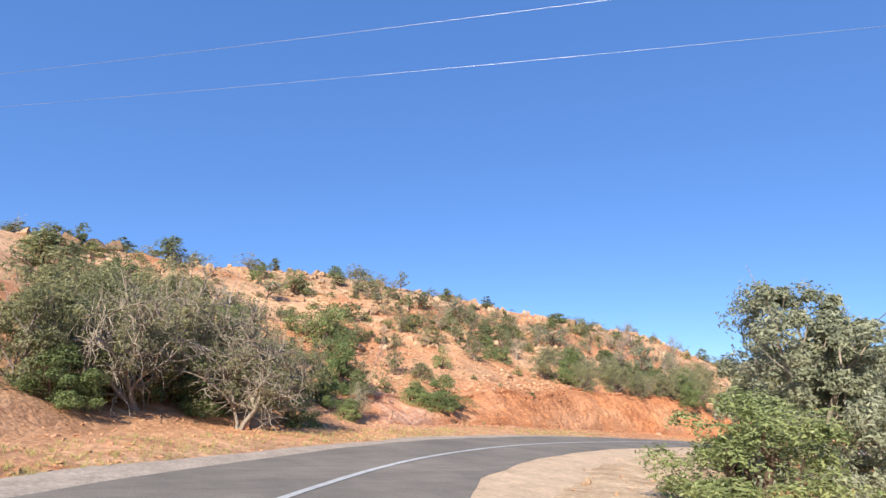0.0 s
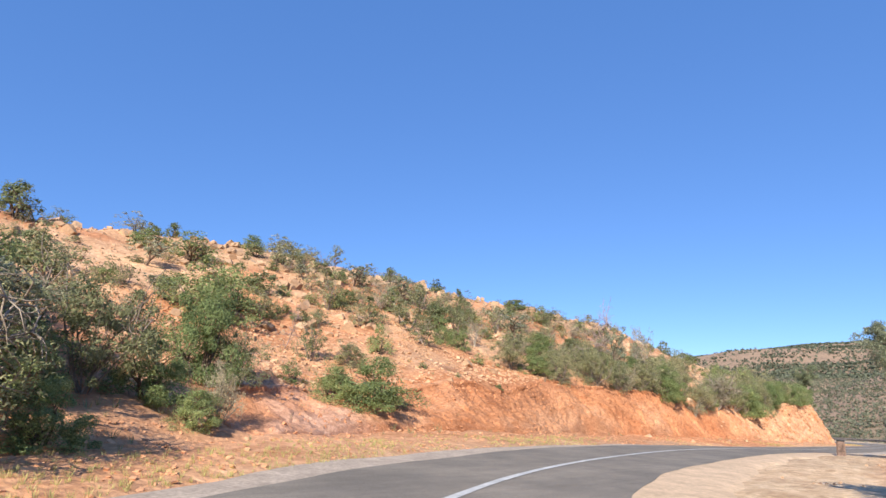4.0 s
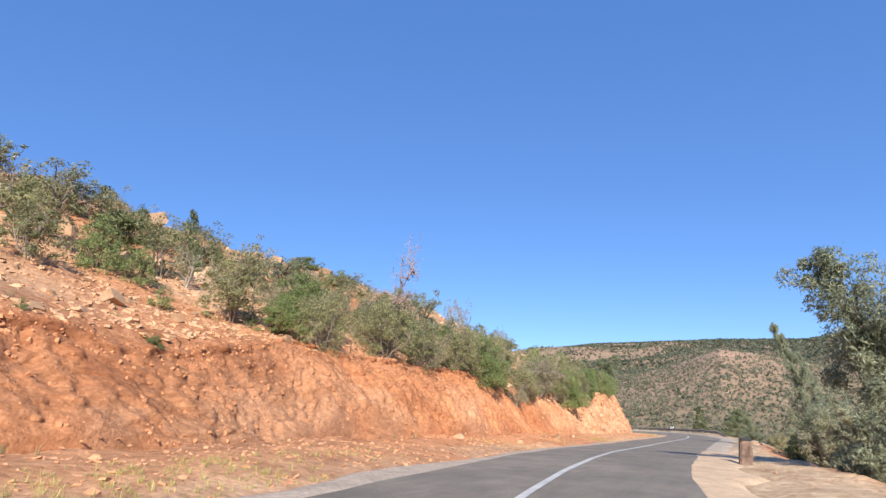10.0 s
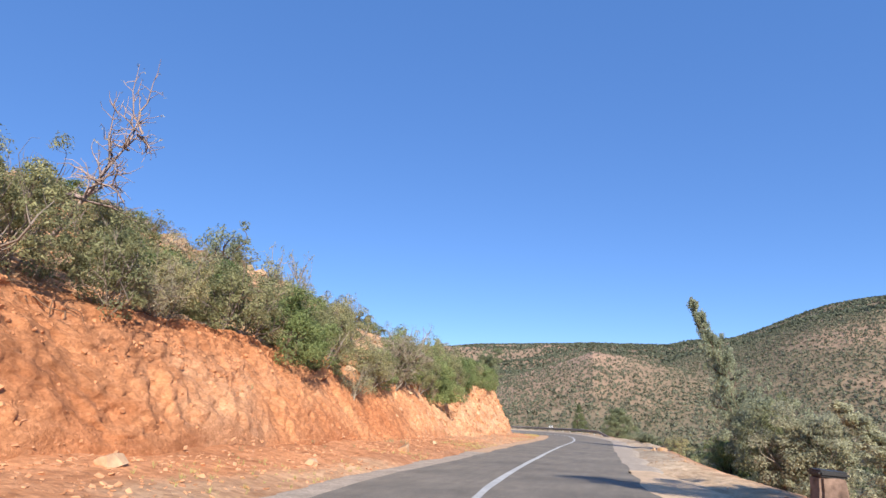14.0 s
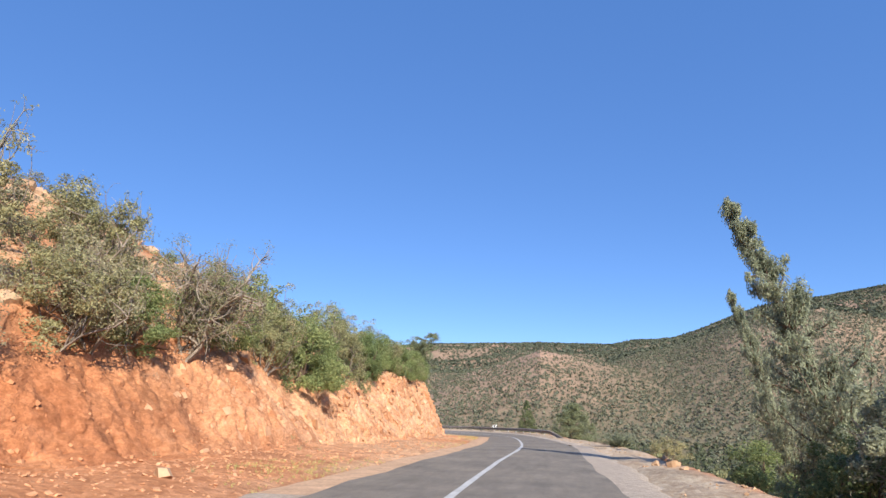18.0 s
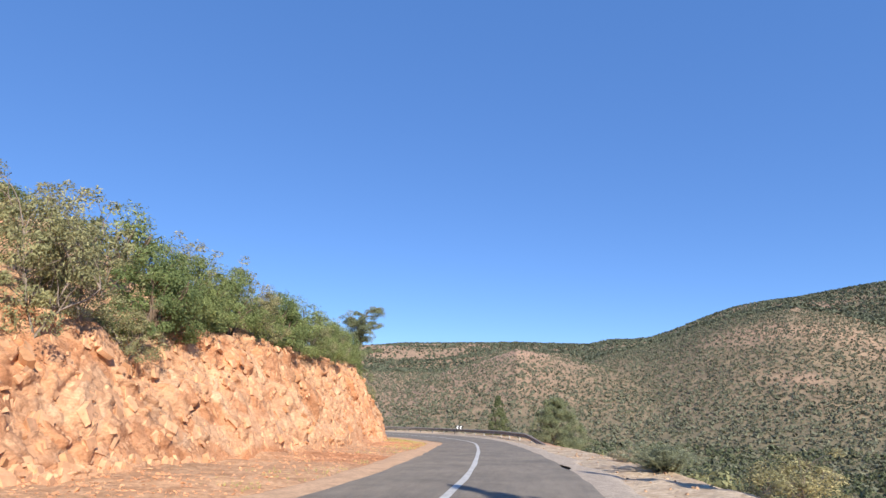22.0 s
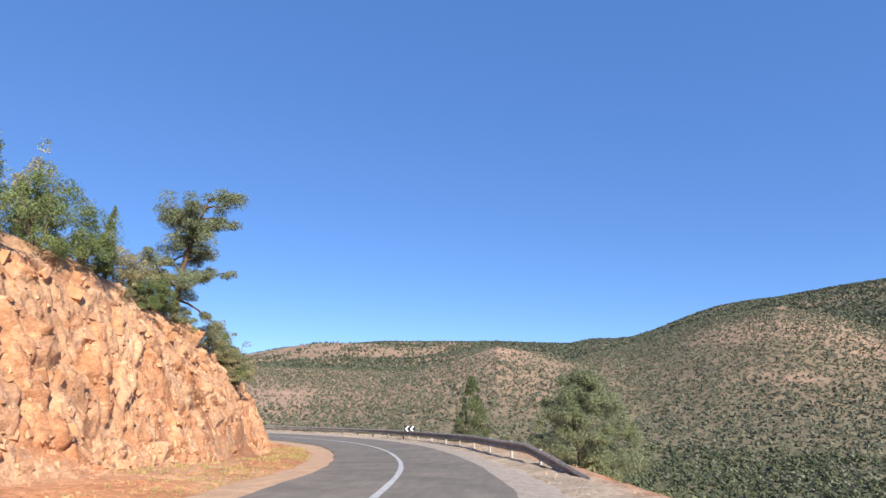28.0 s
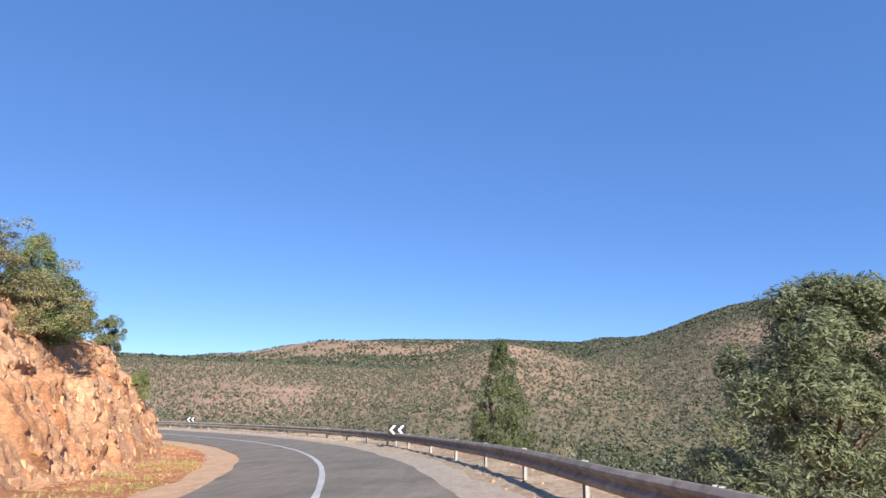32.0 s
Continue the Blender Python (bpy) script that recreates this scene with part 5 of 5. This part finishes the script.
guard = new("guard_rail")
guard.empty_display_size = 0.3
guard.location = [float(v) for v in along(S0 + 6, -4.0)]
tagged(guard, "long galvanised steel guard rail on posts round the bend", "guard rail")
W_PROFILE = [(0.0, 0.0), (0.02, 0.01), (0.075, 0.06), (0.075, 0.10), (0.015, 0.15), (0.015, 0.17), (0.075, 0.22), (0.075, 0.26), (0.02, 0.31), (0.0, 0.32)]


def beam(s_a, s_b):
    sv = np.linspace(s_a, s_b, 9)
    co = []
    for out, up in W_PROFILE + [(o - 0.012, u) for o, u in W_PROFILE[::-1]]:
        co.append(along(sv, rail_d(sv) + out, rail_z(sv) + up))
    co = np.array(co)
    m, n = co.shape[:2]
    f = [[a * n + b, a * n + b + 1, (a + 1) % m * n + b + 1, (a + 1) % m * n + b] for a in range(m) for b in range(n - 1)]
    me = raw_mesh("beam", co.reshape(-1, 3), f, M_STEEL)
    ob = part("beam", me, guard)
    ob.matrix_parent_inverse = Matrix.Translation(guard.location).inverted()


for n in range(21):
    beam(S0 + n * 4.0, S0 + n * 4.0 + 4.06)
bm = bmesh.new()
for sx, sy, px, py in ((0.12, 0.012, 0, -0.03), (0.012, 0.06, -0.054, 0), (0.012, 0.06, 0.054, 0)):
    r = bmesh.ops.create_cube(bm, size=1.0)
    for v in r["verts"]:
        v.co = Vector((v.co.x * sx + px, v.co.y * sy + py, v.co.z * 1.0 - 0.5))
POST = bpy.data.meshes.new("post")
bm.to_mesh(POST)
bm.free()
POST.materials.append(M_POST)
for n in range(27):
    sv = S0 + 4.2 + 3.0 * n
    p = along(sv, float(rail_d(sv)) - 0.03, float(rail_z(sv)) + 0.33)
    ob = part("post", POST, guard)
    k = int(np.searchsorted(ARC, sv))
    ob.matrix_parent_inverse = Matrix.Translation(guard.location).inverted()
    ob.matrix_basis = Matrix.Translation([float(v) for v in p]) @ pose(0, 0, 0, 0, 0, math.degrees(math.atan2(TANG[k, 1], TANG[k, 0])))


# ---------------- signs and marker ----------------
def slab(name, w, d, h, material, bevel=0.01, z=0.0):
    bm = bmesh.new()
    bmesh.ops.create_cube(bm, size=1.0)
    for v in bm.verts:
        v.co = Vector((v.co.x * w, v.co.y * d, v.co.z * h + z))
    if bevel:
        bmesh.ops.bevel(bm, geom=bm.edges[:], offset=bevel, segments=2, affect="EDGES")
    me = bpy.data.meshes.new(name)
    bm.to_mesh(me)
    bm.free()
    me.materials.append(material)
    return me


def chevron_mesh():
    bm = bmesh.new()
    pts = [(-0.16, 0.0), (0.02, 0.19), (0.14, 0.19), (-0.04, 0.0), (0.14, -0.19), (0.02, -0.19)]
    lo = [bm.verts.new((x, -0.004, z)) for x, z in pts]
    hi = [bm.verts.new((x, 0.0, z)) for x, z in pts]
    for quad in ((0, 1, 2, 3), (0, 3, 4, 5)):
        bm.faces.new([lo[i] for i in quad])
        bm.faces.new([hi[i] for i in reversed(quad)])
    for i in range(6):
        j = (i + 1) % 6
        bm.faces.new([lo[j], lo[i], hi[i], hi[j]])
    bmesh.ops.recalc_face_normals(bm, faces=bm.faces[:])
    me = bpy.data.meshes.new("chevron")
    bm.to_mesh(me)
    bm.free()
    me.materials.append(M_WHITE)
    return me


CHEVRON = chevron_mesh()


def chevron_sign(x, y, zc, facing, scale=1.0):
    """A bend sign: black board with two white chevrons, on a pole. zc: height of the board's middle."""
    zg = float(ground_z(x, y))
    top = new("chevron_sign")
    top.matrix_world = Matrix.Translation((x, y, zg)) @ pose(0, 0, 0, 0, 0, facing)
    h = zc - zg
    part("pole", slab("pole", 0.06, 0.06, h + 0.3, M_POST, 0.008, (h + 0.3) / 2 - 0.2), top, "pale grey steel pole")
    b = part("board", slab("board", 0.78 * scale, 0.025, 0.46 * scale, M_BLACK, 0.006), top, "black board")
    b.location = (0, -0.05, h)
    for dx in (-0.17, 0.19):
        c = part("chevron", CHEVRON, b, "white chevron")
        c.location = (dx * scale, -0.0135, 0)
        c.scale = (scale, 1, scale)
    tagged(top, "black bend sign with two white chevrons behind the guard rail", "road sign", group="bend signs")


chevron_sign(-19.45, 122.3, -4.08, 10)
chevron_sign(-42.6, 147.0, -5.15, 38, 0.95)

bm = bmesh.new()
bmesh.ops.create_cube(bm, size=1.0)
for v in bm.verts:
    t = 0.82 if v.co.z > 0 else 1.0
    v.co = Vector((v.co.x * 0.31 * t, v.co.y * 0.22 * t, (v.co.z + 0.5) * 0.66 - 0.08))
bmesh.ops.subdivide_edges(bm, edges=bm.edges[:], cuts=4, use_grid_fill=True)
bmesh.ops.bevel(bm, geom=[e for e in bm.edges if e.calc_face_angle(0) > 0.6], offset=0.03, segments=2, affect="EDGES")
for v in bm.verts:
    v.co += Vector(noise.noise_vector(v.co * 5)) * 0.022
MARK = bpy.data.meshes.new("block")
bm.to_mesh(MARK)
bm.free()
MARK.materials.append(M_MARKER)
marker = new("roadside_marker")
marker.matrix_world = pose(-10.48, 33.0, float(ground_z(-10.48, 33.0)), 0, 4, 14)
part("block", MARK, marker)
cap = part("cap", slab("cap", 0.28, 0.21, 0.06, M_BLACK, 0.02), marker, "dark painted top")
cap.location = (0, 0, 0.59)
tagged(marker, "weathered brown stone marker with a dark top at the road's edge", "marker stone")


# ---------------- roots out of the lip, and cables overhead ----------------
rng = np.random.default_rng(44)
for y0, n in ((31.2, 5), (33.0, 9), (34.6, 7), (36.0, 4), (41.4, 6), (49.4, 9), (51.0, 7), (53.0, 9), (55.2, 5), (24.5, 4)):
    for _ in range(n):
        j = int(np.clip(np.searchsorted(by[0], y0 + rng.normal() * 0.45), 0, len(bs) - 1))
        i = int(rng.integers(76, 89))
        p0 = np.array([px_[i, j], py_[i, j], pz_[i, j]])
        outw = np.array([-blx[i, j], -bly[i, j], 0.0])
        ln = bent(p0 - outw * 0.1, outw * 0.9 + rng.normal(size=3) * 0.5 + np.array([0, 0, 0.1]), float(rng.uniform(0.3, 0.95)), rng, 6, 0.35, -0.28)
        ob = new("root", tubes_mesh("root", [(ln, np.linspace(0.018, 0.004, len(ln)))], M_ROOT))
        ob.parent = cut


def cable(a, b, sag, label):
    u = np.linspace(0, 1, 41)[:, None]
    pts = np.array(a) * (1 - u) + np.array(b) * u
    pts[:, 2] -= sag * 4 * (u * (1 - u))[:, 0]
    tagged(new("overhead_cable", tubes_mesh("overhead_cable", [(pts, np.full(41, 0.005))], M_CABLE, 8)), label, "cable", group="overhead cables")


cable((-46.4, -14.2, 12.6), (55.6, 58.4, 12.6), 1.6, "thin bare metal cable high over the road")
cable((-44.8, -14.2, 13.0), (57.2, 55.0, 13.0), 1.7, "second thin bare metal cable high over the road")
